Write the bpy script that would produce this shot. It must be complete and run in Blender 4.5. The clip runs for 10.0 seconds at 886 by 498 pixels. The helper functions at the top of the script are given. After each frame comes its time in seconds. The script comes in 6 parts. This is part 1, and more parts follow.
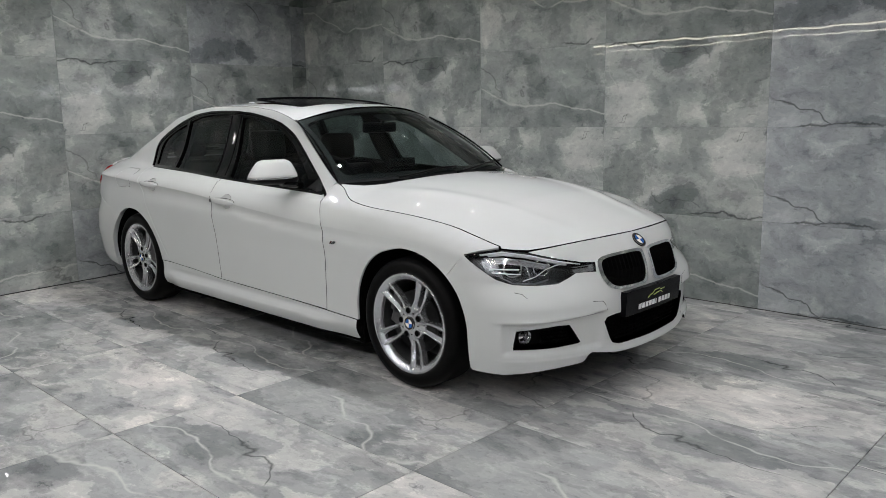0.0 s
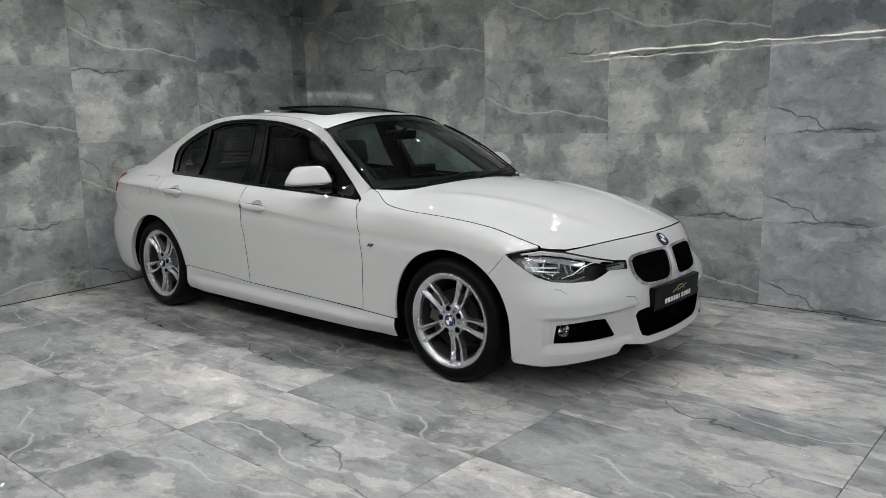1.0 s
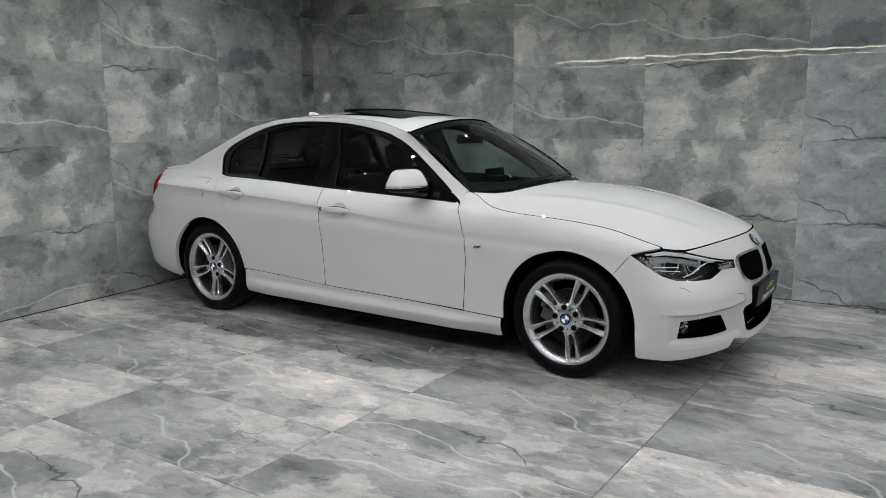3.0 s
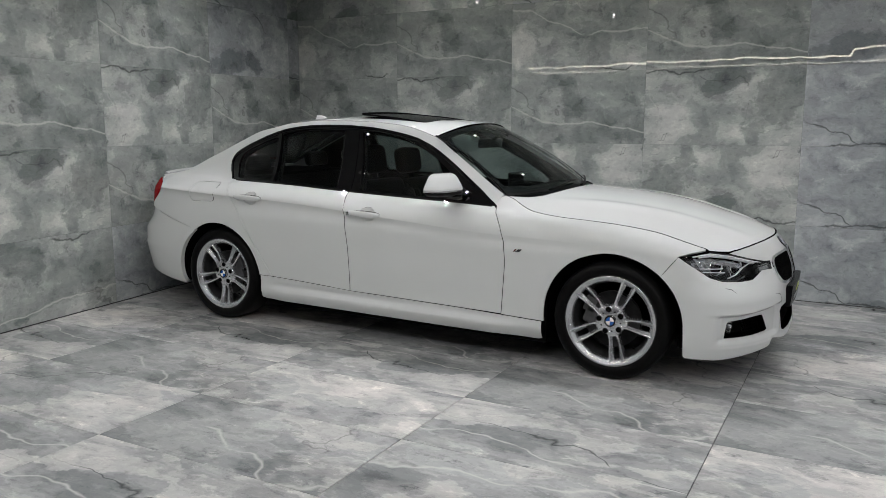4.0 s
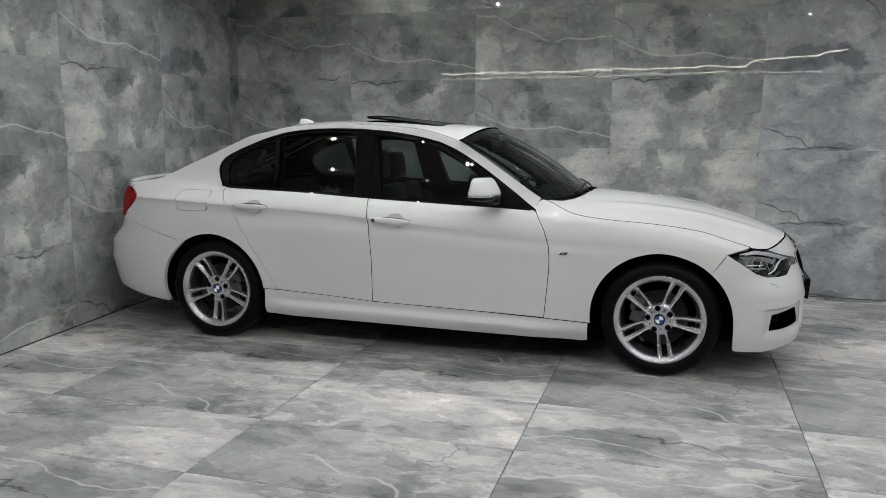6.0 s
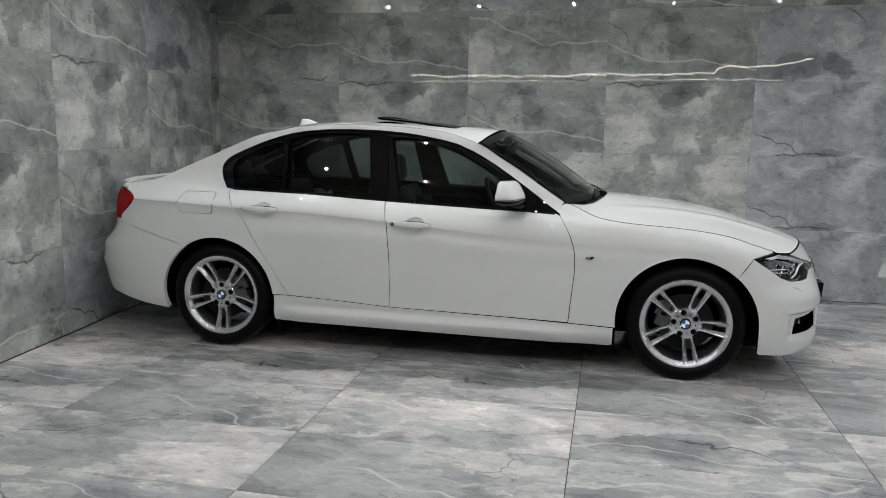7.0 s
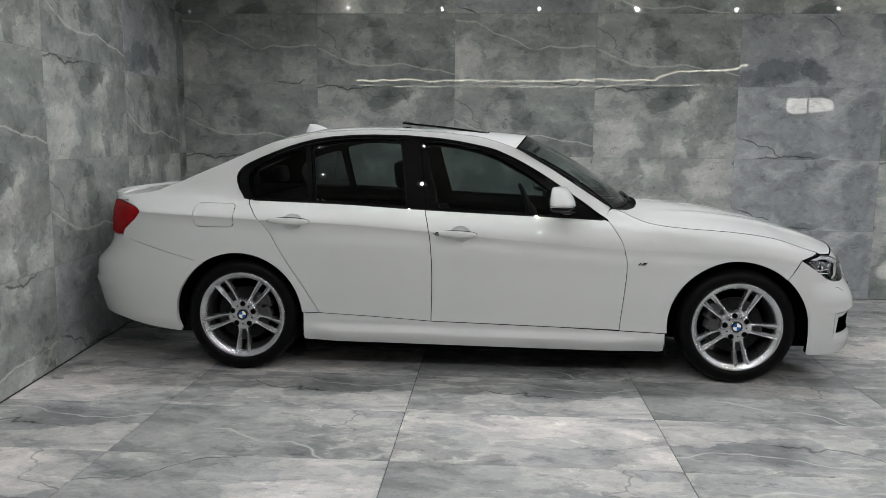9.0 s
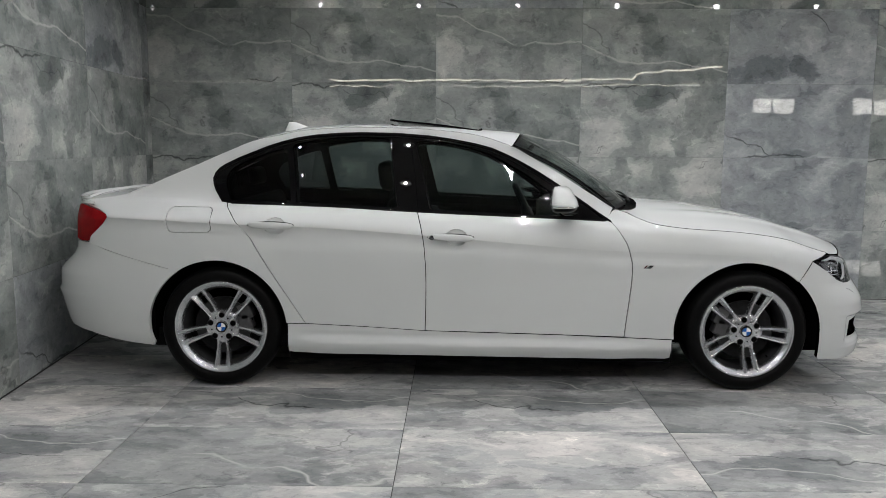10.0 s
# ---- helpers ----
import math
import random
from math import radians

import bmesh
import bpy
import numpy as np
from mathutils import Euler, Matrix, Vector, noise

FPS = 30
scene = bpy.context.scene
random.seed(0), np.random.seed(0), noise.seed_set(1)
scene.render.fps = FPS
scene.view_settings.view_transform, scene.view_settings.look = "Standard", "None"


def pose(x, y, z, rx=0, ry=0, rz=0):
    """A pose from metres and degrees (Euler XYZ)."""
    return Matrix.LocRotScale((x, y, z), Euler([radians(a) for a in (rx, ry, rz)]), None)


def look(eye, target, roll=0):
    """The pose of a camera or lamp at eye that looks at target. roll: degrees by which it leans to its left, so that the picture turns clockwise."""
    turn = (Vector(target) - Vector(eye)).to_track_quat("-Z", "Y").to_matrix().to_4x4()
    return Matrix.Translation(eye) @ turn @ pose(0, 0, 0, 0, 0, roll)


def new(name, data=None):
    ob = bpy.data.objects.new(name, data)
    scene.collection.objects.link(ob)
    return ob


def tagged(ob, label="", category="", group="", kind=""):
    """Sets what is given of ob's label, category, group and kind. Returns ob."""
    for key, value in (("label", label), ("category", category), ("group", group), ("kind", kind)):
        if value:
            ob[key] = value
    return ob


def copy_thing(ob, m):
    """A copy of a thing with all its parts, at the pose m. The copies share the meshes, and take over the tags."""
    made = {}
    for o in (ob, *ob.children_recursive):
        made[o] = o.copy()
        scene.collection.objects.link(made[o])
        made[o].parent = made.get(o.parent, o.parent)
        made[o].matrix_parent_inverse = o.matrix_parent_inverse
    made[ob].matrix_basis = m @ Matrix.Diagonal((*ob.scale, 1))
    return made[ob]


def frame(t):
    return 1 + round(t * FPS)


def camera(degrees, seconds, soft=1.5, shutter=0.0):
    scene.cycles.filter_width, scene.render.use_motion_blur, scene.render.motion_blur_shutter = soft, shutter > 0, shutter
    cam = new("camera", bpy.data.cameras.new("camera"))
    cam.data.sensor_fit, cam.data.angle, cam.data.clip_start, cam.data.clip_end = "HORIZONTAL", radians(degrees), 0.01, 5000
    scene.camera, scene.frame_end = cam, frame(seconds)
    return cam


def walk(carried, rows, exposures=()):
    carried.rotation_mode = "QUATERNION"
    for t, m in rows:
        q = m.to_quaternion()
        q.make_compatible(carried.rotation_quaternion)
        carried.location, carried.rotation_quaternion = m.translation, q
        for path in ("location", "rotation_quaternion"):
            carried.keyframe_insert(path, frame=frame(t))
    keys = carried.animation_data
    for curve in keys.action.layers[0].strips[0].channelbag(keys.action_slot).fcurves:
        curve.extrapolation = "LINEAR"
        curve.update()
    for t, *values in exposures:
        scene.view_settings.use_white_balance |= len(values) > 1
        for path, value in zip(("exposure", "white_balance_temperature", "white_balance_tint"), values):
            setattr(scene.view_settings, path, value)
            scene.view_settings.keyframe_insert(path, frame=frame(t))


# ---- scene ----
cam = camera(59.2, 10.0, soft=0.7)
PATH = [
    (0, (-1.099, -0.727, 1.344), (-2.456, 0.7, 0.995), -1.0),
    (0.5, (-1.129, -1.03, 1.36), (-2.453, 0.43, 1.021), -1.0),
    (1, (-1.234, -1.138, 1.363), (-2.524, 0.354, 1.027), -1.2),
    (1.5, (-1.423, -1.248, 1.374), (-2.671, 0.279, 1.042), -1.1),
    (2, (-1.614, -1.48, 1.381), (-2.82, 0.079, 1.045), -1.0),
    (2.5, (-1.818, -1.696, 1.396), (-2.973, -0.099, 1.058), -0.7),
    (4, (-2.588, -2.204, 1.389), (-3.535, -0.472, 1.067), -0.0),
    (4.5, (-2.857, -2.251, 1.372), (-3.714, -0.472, 1.053), -0.1),
    (5, (-3.137, -2.325, 1.373), (-3.9, -0.503, 1.057), -0.2),
    (5.5, (-3.427, -2.506, 1.374), (-4.087, -0.643, 1.063), -0.1),
    (7, (-4.208, -2.598, 1.359), (-4.619, -0.663, 1.063), 0.9),
    (7.5, (-4.449, -2.614, 1.347), (-4.782, -0.664, 1.058), 1.1),
    (8, (-4.687, -2.545, 1.345), (-4.944, -0.582, 1.061), 1.1),
    (8.5, (-4.939, -2.565, 1.341), (-5.125, -0.593, 1.06), 0.9),
    (9, (-5.125, -2.524, 1.344), (-5.254, -0.547, 1.066), 0.6),
    (9.5, (-5.231, -2.365, 1.322), (-5.305, -0.385, 1.048), 0.4),
    (10, (-5.31, -2.262, 1.31), (-5.344, -0.281, 1.042), 0.3),
]
walk(cam, [(t, look(eye, target, roll)) for t, eye, target, roll in PATH])

# ---------------------------------------------------------------- light
scene.view_settings.exposure = 0.14
world = bpy.data.worlds.new("world")
world.use_nodes = True
scene.world = world
world.node_tree.nodes["Background"].inputs[0].default_value = (0.75, 0.85, 1.0, 1)
world.node_tree.nodes["Background"].inputs[1].default_value = 0.05

# the room, in metres
BACK_Y, LEFT_X, CEIL_Z = 4.389, -7.905, 2.78      # LEFT_X: the corner of the bay
WING_TURN = 5.36         # degrees by which the wing wall opens out of square
FAR_Y, WEST_X, EAST_X = -13.0, -15.0, 11.0
WING_Y = -3.2            # the left wall ends here and the hall opens up


# ---------------------------------------------------------------- materials
def node_material(name):
    m = bpy.data.materials.new(name)
    m.use_nodes = True
    nt = m.node_tree
    b = nt.nodes["Principled BSDF"]
    return m, nt, b


def add(nt, kind, **sets):
    n = nt.nodes.new(kind)
    for k, v in sets.items():
        if k in ("operation", "blend_type", "data_type", "noise_dimensions", "feature", "wave_type", "bands_direction", "distance", "color_ramp", "use_clamp"):
            setattr(n, k, v)
        else:
            n.inputs[int(k[1:]) if k[0] == "i" and k[1:].isdigit() else k.replace("_", " ")].default_value = v
    return n


def join(nt, a, b, out=0, inp=0):
    nt.links.new(a.outputs[out], b.inputs[inp])


def ramp(nt, src, stops, out=0):
    r = nt.nodes.new("ShaderNodeValToRGB")
    e = r.color_ramp.elements
    while len(e) < len(stops):
        e.new(0.5)
    for el, (p, c) in zip(e, stops):
        el.position = p
        el.color = (*c, 1) if isinstance(c, tuple) else (c, c, c, 1)
    nt.links.new(src.outputs[out], r.inputs[0])
    return r


def mixc(nt, fac, a, b, blend="MIX"):
    """Colour mix; each of fac, a, b is a node (its first output) or a value."""
    n = nt.nodes.new("ShaderNodeMix")
    n.data_type, n.blend_type = "RGBA", blend
    for inp, v in ((0, fac), (6, a), (7, b)):
        if hasattr(v, "outputs"):
            o = v.outputs[2] if v.bl_idname == "ShaderNodeMix" else v.outputs[0]
            nt.links.new(o, n.inputs[inp])
        elif inp == 0:
            n.inputs[0].default_value = v
        else:
            n.inputs[inp].default_value = (*v, 1)
    return n


def math_node(nt, op, a, b=0.0):
    n = nt.nodes.new("ShaderNodeMath")
    n.operation = op
    for i, v in enumerate((a, b)):
        if hasattr(v, "outputs"):
            nt.links.new(v.outputs[0], n.inputs[i])
        else:
            n.inputs[i].default_value = v
    return n


def plain(name, color, rough=0.5, metal=0.0, grain=0.0, scale=40.0, coat=0.0, ior=1.5, bump=0.0, spec=0.5, gloss=0.03):
    """A simple surface with a little variation of tone and relief."""
    m, nt, b = node_material(name)
    b.inputs["Roughness"].default_value = rough
    b.inputs["Metallic"].default_value = metal
    b.inputs["IOR"].default_value = ior
    b.inputs["Specular IOR Level"].default_value = 0.0 if coat >= 1 else spec
    b.inputs["Coat Weight"].default_value = coat
    b.inputs["Coat Roughness"].default_value = gloss
    b.inputs["Base Color"].default_value = (*color, 1)
    if grain or bump:
        co = nt.nodes.new("ShaderNodeTexCoord")
        nz = add(nt, "ShaderNodeTexNoise", Scale=scale, Detail=5.0, Roughness=0.6)
        join(nt, co, nz, 3, 0)
        r = ramp(nt, nz, [(0.3, tuple(c * (1 - grain) for c in color)), (0.7, tuple(min(1, c * (1 + grain)) for c in color))])
        join(nt, r, b, 0, "Base Color")
        if bump:
            bp = add(nt, "ShaderNodeBump", Strength=bump, Distance=0.002)
            nt.links.new(nz.outputs[0], bp.inputs["Height"])
            join(nt, bp, b, 0, "Normal")
    return m


def marble(name, dark, mid, light, stretch, strokes, rough, wobble, blots=0.7, brush=0.6, flecks=0.8, sheet=None, patches=(), veins=(), cracks=()):
    """Polished porcelain in a grey-green marble print: clouds, pale ragged patches, white veins, dark cracks.
    With a sheet number it is one print of the series, the same on every tile that carries it: patches (u, v, ru, rv, tone, amount),
    veins and cracks as (u, v) runs, in parts of the tile. Without, each tile takes its own piece of the stone."""
    m, nt, b = node_material(name)
    co = nt.nodes.new("ShaderNodeTexCoord")
    off = nt.nodes.new("ShaderNodeVectorMath")
    off.operation = "MULTIPLY_ADD"
    comb = nt.nodes.new("ShaderNodeCombineXYZ")
    if sheet is None:
        info = nt.nodes.new("ShaderNodeObjectInfo")
        steps = math_node(nt, "MULTIPLY", 0.0, 7.0)
        nt.links.new(info.outputs["Random"], steps.inputs[0])
        pick = math_node(nt, "FLOOR", steps)
    else:
        pick = math_node(nt, "ADD", float(sheet), 0.0)
    nt.links.new(pick.outputs[0], comb.inputs[0])
    nt.links.new(comb.outputs[0], off.inputs[0])
    off.inputs[1].default_value = (7.3, 3.1, 23.0)
    nt.links.new(co.outputs["Object"], off.inputs[2])
    mp = nt.nodes.new("ShaderNodeMapping")
    mp.inputs["Scale"].default_value = stretch
    join(nt, off, mp)
    # ragged warping, shared by the patches and veins
    wn = add(nt, "ShaderNodeTexNoise", Scale=3.5, Detail=6.0, Roughness=0.65)
    join(nt, mp, wn)
    warp = nt.nodes.new("ShaderNodeVectorMath")
    warp.operation = "MULTIPLY_ADD"
    nt.links.new(wn.outputs["Color"], warp.inputs[0])
    warp.inputs[1].default_value = (0.30, 0.30, 0.30)
    nt.links.new(mp.outputs[0], warp.inputs[2])

    def moved(by):
        w = nt.nodes.new("ShaderNodeVectorMath")
        w.operation = "ADD"
        w.inputs[1].default_value = by
        join(nt, warp, w)
        return w

    def noise_at(src, scale, detail, rgh):
        n = add(nt, "ShaderNodeTexNoise", Scale=scale, Detail=detail, Roughness=rgh)
        join(nt, src, n)
        return n

    warp2, warp3 = moved((4.2, 9.1, 2.0)), moved((-6.2, 1.7, 5.0))
    cloud = noise_at(warp, 1.35 if sheet is None else 2.2, 5.0, 0.52)
    lv = [dark, tuple(x * 0.45 + y * 0.55 for x, y in zip(dark, mid)), tuple(x * 0.92 for x in mid), tuple(x * 1.06 for x in mid), tuple(x * 0.45 + y * 0.55 for x, y in zip(light, mid)), light]
    base = ramp(nt, cloud, [(0.355, lv[0]), (0.385, lv[1]), (0.425, lv[1]), (0.445, lv[2]), (0.485, lv[2]), (0.50, lv[3]), (0.545, lv[3]), (0.56, lv[4]), (0.615, lv[4]), (0.635, lv[5])])
    # pale ragged plates
    vor = noise_at(warp2, 2.1, 3.0, 0.55)
    plate = ramp(nt, vor, [(0.535, 0.0), (0.552, 0.85), (0.60, 1.0)])
    c = mixc(nt, math_node(nt, "MULTIPLY", plate, 0.42 if sheet is None else 0.22), base, tuple(x * 1.05 for x in light))
    # dark slate islands
    isl = noise_at(warp3, 1.7, 5.0, 0.6)
    islm = ramp(nt, isl, [(0.555, 0.0), (0.575, 0.42), (0.64, 0.6)])
    if sheet is not None:
        islm = math_node(nt, "MULTIPLY", islm, 0.5)
    c = mixc(nt, islm, c, tuple(x * 0.95 for x in dark))
    if sheet is not None:
        c = mixc(nt, 0.35, c, mid)
    # the print's own patches, with torn edges
    tones = {"dark": tuple(x * 1.02 for x in dark), "dim": tuple(x * 0.5 + y * 0.5 for x, y in zip(dark, mid)), "mid": mid, "pale": tuple(x * 0.35 + y * 0.65 for x, y in zip(mid, light)), "light": light}
    ragged = noise_at(off, 13.0, 7.0, 0.68)
    torn = nt.nodes.new("ShaderNodeVectorMath")
    torn.operation = "MULTIPLY_ADD"
    nt.links.new(wn.outputs["Color"], torn.inputs[0])
    torn.inputs[1].default_value = (0.34, 0.30, 0.0)
    nt.links.new(co.outputs["Object"], torn.inputs[2])
    for k, (u, v, ru, rv, tone, amount) in enumerate(patches):
        sc = nt.nodes.new("ShaderNodeMapping")
        sc.vector_type = "TEXTURE"
        sc.inputs["Location"].default_value = ((u - 0.5) * 1.21 + 0.17, (v - 0.5) * 0.61 + 0.15, 0)
        sc.inputs["Rotation"].default_value = (0, 0, 0.45 * math.sin(2.3 * k + 1.7 * sheet))
        sc.inputs["Scale"].default_value = (ru * 1.21, rv * 0.61, 1)
        join(nt, torn, sc)
        flat = nt.nodes.new("ShaderNodeVectorMath")
        flat.operation = "MULTIPLY"
        flat.inputs[1].default_value = (1, 1, 0)
        join(nt, sc, flat)
        ln = nt.nodes.new("ShaderNodeVectorMath")
        ln.operation = "LENGTH"
        join(nt, flat, ln)
        xy = nt.nodes.new("ShaderNodeSeparateXYZ")
        join(nt, flat, xy)
        wide, tall, far = math_node(nt, "ABSOLUTE", xy), math_node(nt, "ABSOLUTE", 0.0), math_node(nt, "MULTIPLY", 0.0, 0.2)
        nt.links.new(xy.outputs[1], tall.inputs[0])
        nt.links.new(ln.outputs["Value"], far.inputs[0])
        reach = math_node(nt, "ADD", far, math_node(nt, "MULTIPLY", math_node(nt, "MAXIMUM", wide, tall), 0.3))
        reach = math_node(nt, "ADD", reach, math_node(nt, "MULTIPLY", math_node(nt, "SUBTRACT", ragged, 0.5), 0.5))
        c = mixc(nt, ramp(nt, reach, [(0.36, amount), (0.455, amount * 0.8), (0.475, amount * 0.3), (0.60, 0.0)]), c, tones[tone])
    # fine mottling, blots, short brush-like strokes and ragged flecks
    fine = noise_at(mp, 26.0, 5.0, 0.7)
    fr = ramp(nt, fine, [(0.30, (0.74, 0.74, 0.74)), (0.43, (0.98, 0.98, 0.98)), (0.60, (1.0, 1.0, 1.0)), (0.70, (1.16, 1.16, 1.15))])
    blot = noise_at(warp2, 5.5, 7.0, 0.62)
    br = ramp(nt, blot, [(0.37, (0.66, 0.67, 0.68)), (0.395, (0.86, 0.86, 0.87)), (0.45, (0.90, 0.90, 0.90)), (0.465, (1.0, 1.0, 1.0)), (0.54, (1.02, 1.02, 1.02)), (0.555, (1.12, 1.115, 1.10)), (0.62, (1.14, 1.13, 1.115)), (0.64, (1.28, 1.27, 1.25))])
    smp = nt.nodes.new("ShaderNodeMapping")
    smp.inputs["Scale"].default_value = strokes
    join(nt, warp, smp)
    st = noise_at(smp, 9.0, 6.0, 0.7)
    sr = ramp(nt, st, [(0.36, (0.74, 0.75, 0.76)), (0.44, (0.96, 0.96, 0.96)), (0.55, (1.0, 1.0, 1.0)), (0.60, (1.12, 1.12, 1.10)), (0.68, (1.26, 1.25, 1.22))])
    fk = noise_at(warp3, 11.0, 8.0, 0.68)
    fkr = ramp(nt, fk, [(0.30, (0.50, 0.52, 0.53)), (0.36, (0.84, 0.84, 0.85)), (0.41, (1.0, 1.0, 1.0)), (0.59, (1.0, 1.0, 1.0)), (0.63, (1.16, 1.15, 1.13)), (0.70, (1.5, 1.48, 1.44))])
    c = mixc(nt, flecks, c, fkr, "MULTIPLY")
    c = mixc(nt, brush, mixc(nt, 1.0, mixc(nt, blots, c, br, "MULTIPLY"), fr, "MULTIPLY"), sr, "MULTIPLY")
    loc = nt.nodes.new("ShaderNodeSeparateXYZ")
    nt.links.new(co.outputs["Object"], loc.inputs[0])

    def lines(scale, shift, width, detail):
        """Thin level lines of a warped field."""
        w = nt.nodes.new("ShaderNodeVectorMath")
        w.operation = "ADD"
        w.inputs[1].default_value = shift
        join(nt, mp if detail > 3 else warp, w)
        d = math_node(nt, "ABSOLUTE", math_node(nt, "SUBTRACT", noise_at(w, scale, detail, 0.5), 0.5))
        return ramp(nt, d, [(0.0, 1.0), (width, 0.0)])

    def wave(k, a):
        return math_node(nt, "SINE", math_node(nt, "MULTIPLY", math_node(nt, "ADD", pick, k), a))

    def long_line(k, width, reach):
        """A long vein or crack, wandering across the tile."""
        slope = math_node(nt, "MULTIPLY", wave(k, 2.4), 0.32)
        path = math_node(nt, "ADD", math_node(nt, "MULTIPLY", loc, slope), math_node(nt, "MULTIPLY", wave(k, 5.1), 0.20))
        bend = math_node(nt, "MULTIPLY", math_node(nt, "SUBTRACT", wob, 0.5), reach)
        gap = nt.nodes.new("ShaderNodeMath")
        gap.operation = "SUBTRACT"
        nt.links.new(loc.outputs[1], gap.inputs[0])
        nt.links.new(math_node(nt, "ADD", path, bend).outputs[0], gap.inputs[1])
        core = ramp(nt, math_node(nt, "ABSOLUTE", gap), [(0.0, 1.0), (width, 0.75), (width * 3, 0.0)])
        on = math_node(nt, "GREATER_THAN", wave(k, 1.7), 0.35)
        broken = ramp(nt, isl, [(0.40, 0.0), (0.47, 1.0)])
        return math_node(nt, "MULTIPLY", math_node(nt, "MULTIPLY", core, on), broken)

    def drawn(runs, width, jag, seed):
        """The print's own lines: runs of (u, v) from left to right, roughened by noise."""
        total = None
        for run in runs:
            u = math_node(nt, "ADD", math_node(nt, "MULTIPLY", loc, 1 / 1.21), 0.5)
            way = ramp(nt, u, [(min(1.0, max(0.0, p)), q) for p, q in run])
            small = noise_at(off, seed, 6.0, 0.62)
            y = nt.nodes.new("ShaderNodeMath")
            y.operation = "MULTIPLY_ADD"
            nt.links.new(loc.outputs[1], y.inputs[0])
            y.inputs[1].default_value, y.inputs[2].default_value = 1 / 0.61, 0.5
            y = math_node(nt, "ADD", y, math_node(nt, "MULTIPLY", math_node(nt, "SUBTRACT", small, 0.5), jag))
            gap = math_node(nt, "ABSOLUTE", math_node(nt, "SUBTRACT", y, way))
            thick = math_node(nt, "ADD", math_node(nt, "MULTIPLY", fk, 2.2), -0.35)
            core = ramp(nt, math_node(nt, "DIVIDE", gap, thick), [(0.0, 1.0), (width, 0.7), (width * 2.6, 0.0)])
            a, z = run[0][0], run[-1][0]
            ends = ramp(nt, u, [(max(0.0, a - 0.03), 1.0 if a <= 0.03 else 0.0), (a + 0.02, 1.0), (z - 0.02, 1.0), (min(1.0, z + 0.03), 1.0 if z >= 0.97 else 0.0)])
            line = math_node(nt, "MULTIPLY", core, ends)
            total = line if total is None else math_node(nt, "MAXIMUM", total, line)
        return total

    white = math_node(nt, "MULTIPLY", lines(0.62, (11.0, 3.0, 1.0), 0.0028, 4.0), ramp(nt, vor, [(0.53, 0.0), (0.60, 0.4)]))
    black = math_node(nt, "MULTIPLY", lines(0.9, (-3.0, 8.0, 4.0), 0.0035, 5.5), ramp(nt, vor, [(0.40, 0.6), (0.45, 0.0)]))
    if sheet is None:
        wob = noise_at(off, 1.7, 4.0, 0.42)
        white = math_node(nt, "MAXIMUM", white, long_line(0.4, 0.0035, 0.55))
        black = math_node(nt, "MAXIMUM", black, long_line(3.3, 0.0022, 0.9))
    if veins:
        white = math_node(nt, "MAXIMUM", white, drawn(veins, 0.0085, 0.09, 9.0))
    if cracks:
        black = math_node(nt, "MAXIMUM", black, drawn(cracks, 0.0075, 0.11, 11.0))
    c = mixc(nt, math_node(nt, "MULTIPLY", white, 0.62), c, (0.62, 0.62, 0.58))
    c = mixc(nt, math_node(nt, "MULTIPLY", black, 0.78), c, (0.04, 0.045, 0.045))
    if sheet is None:
        tone = nt.nodes.new("ShaderNodeMapRange")
        nt.links.new(wave(1.1, 3.3).outputs[0], tone.inputs[0])
        tone.inputs[1].default_value, tone.inputs[2].default_value = -1.0, 1.0
        tone.inputs[3].default_value, tone.inputs[4].default_value = 0.97, 1.04
        c = mixc(nt, 1.0, c, tone, "MULTIPLY")
    nt.links.new(c.outputs[2], b.inputs["Base Color"])
    rr = ramp(nt, fine, [(0.3, rough * 0.7), (0.75, rough * 1.5)])
    nt.links.new(rr.outputs[0], b.inputs["Roughness"])
    b.inputs["IOR"].default_value = 1.55
    if wobble:
        wv = add(nt, "ShaderNodeTexNoise", Scale=3.0 if sheet is None else 5.0, Detail=1.0)
        join(nt, off, wv)
        bp = add(nt, "ShaderNodeBump", Strength=1.0, Distance=wobble)
        nt.links.new(wv.outputs[0], bp.inputs["Height"])
        join(nt, bp, b, 0, "Normal")
    return m


def glow(name, color, strength):
    m, nt, b = node_material(name)
    b.inputs["Base Color"].default_value = (0.8, 0.8, 0.8, 1)
    b.inputs["Emission Color"].default_value = (*color, 1)
    b.inputs["Emission Strength"].default_value = strength
    return m


GREEN_GREY = (0.120, 0.138, 0.134), (0.280, 0.306, 0.294), (0.56, 0.572, 0.543)
BLUE_GREY = (0.140, 0.158, 0.166), (0.330, 0.353, 0.362), (0.53, 0.55, 0.552)


def wall_print(letter, sheet, tones, **drawing):
    return marble("wall_marble_" + letter, *tones, (0.75, 1.05, 1), (2.2, 0.9, 1), 0.010, 0.0006, 0.85, 0.6, 0.75, sheet=sheet, **drawing)


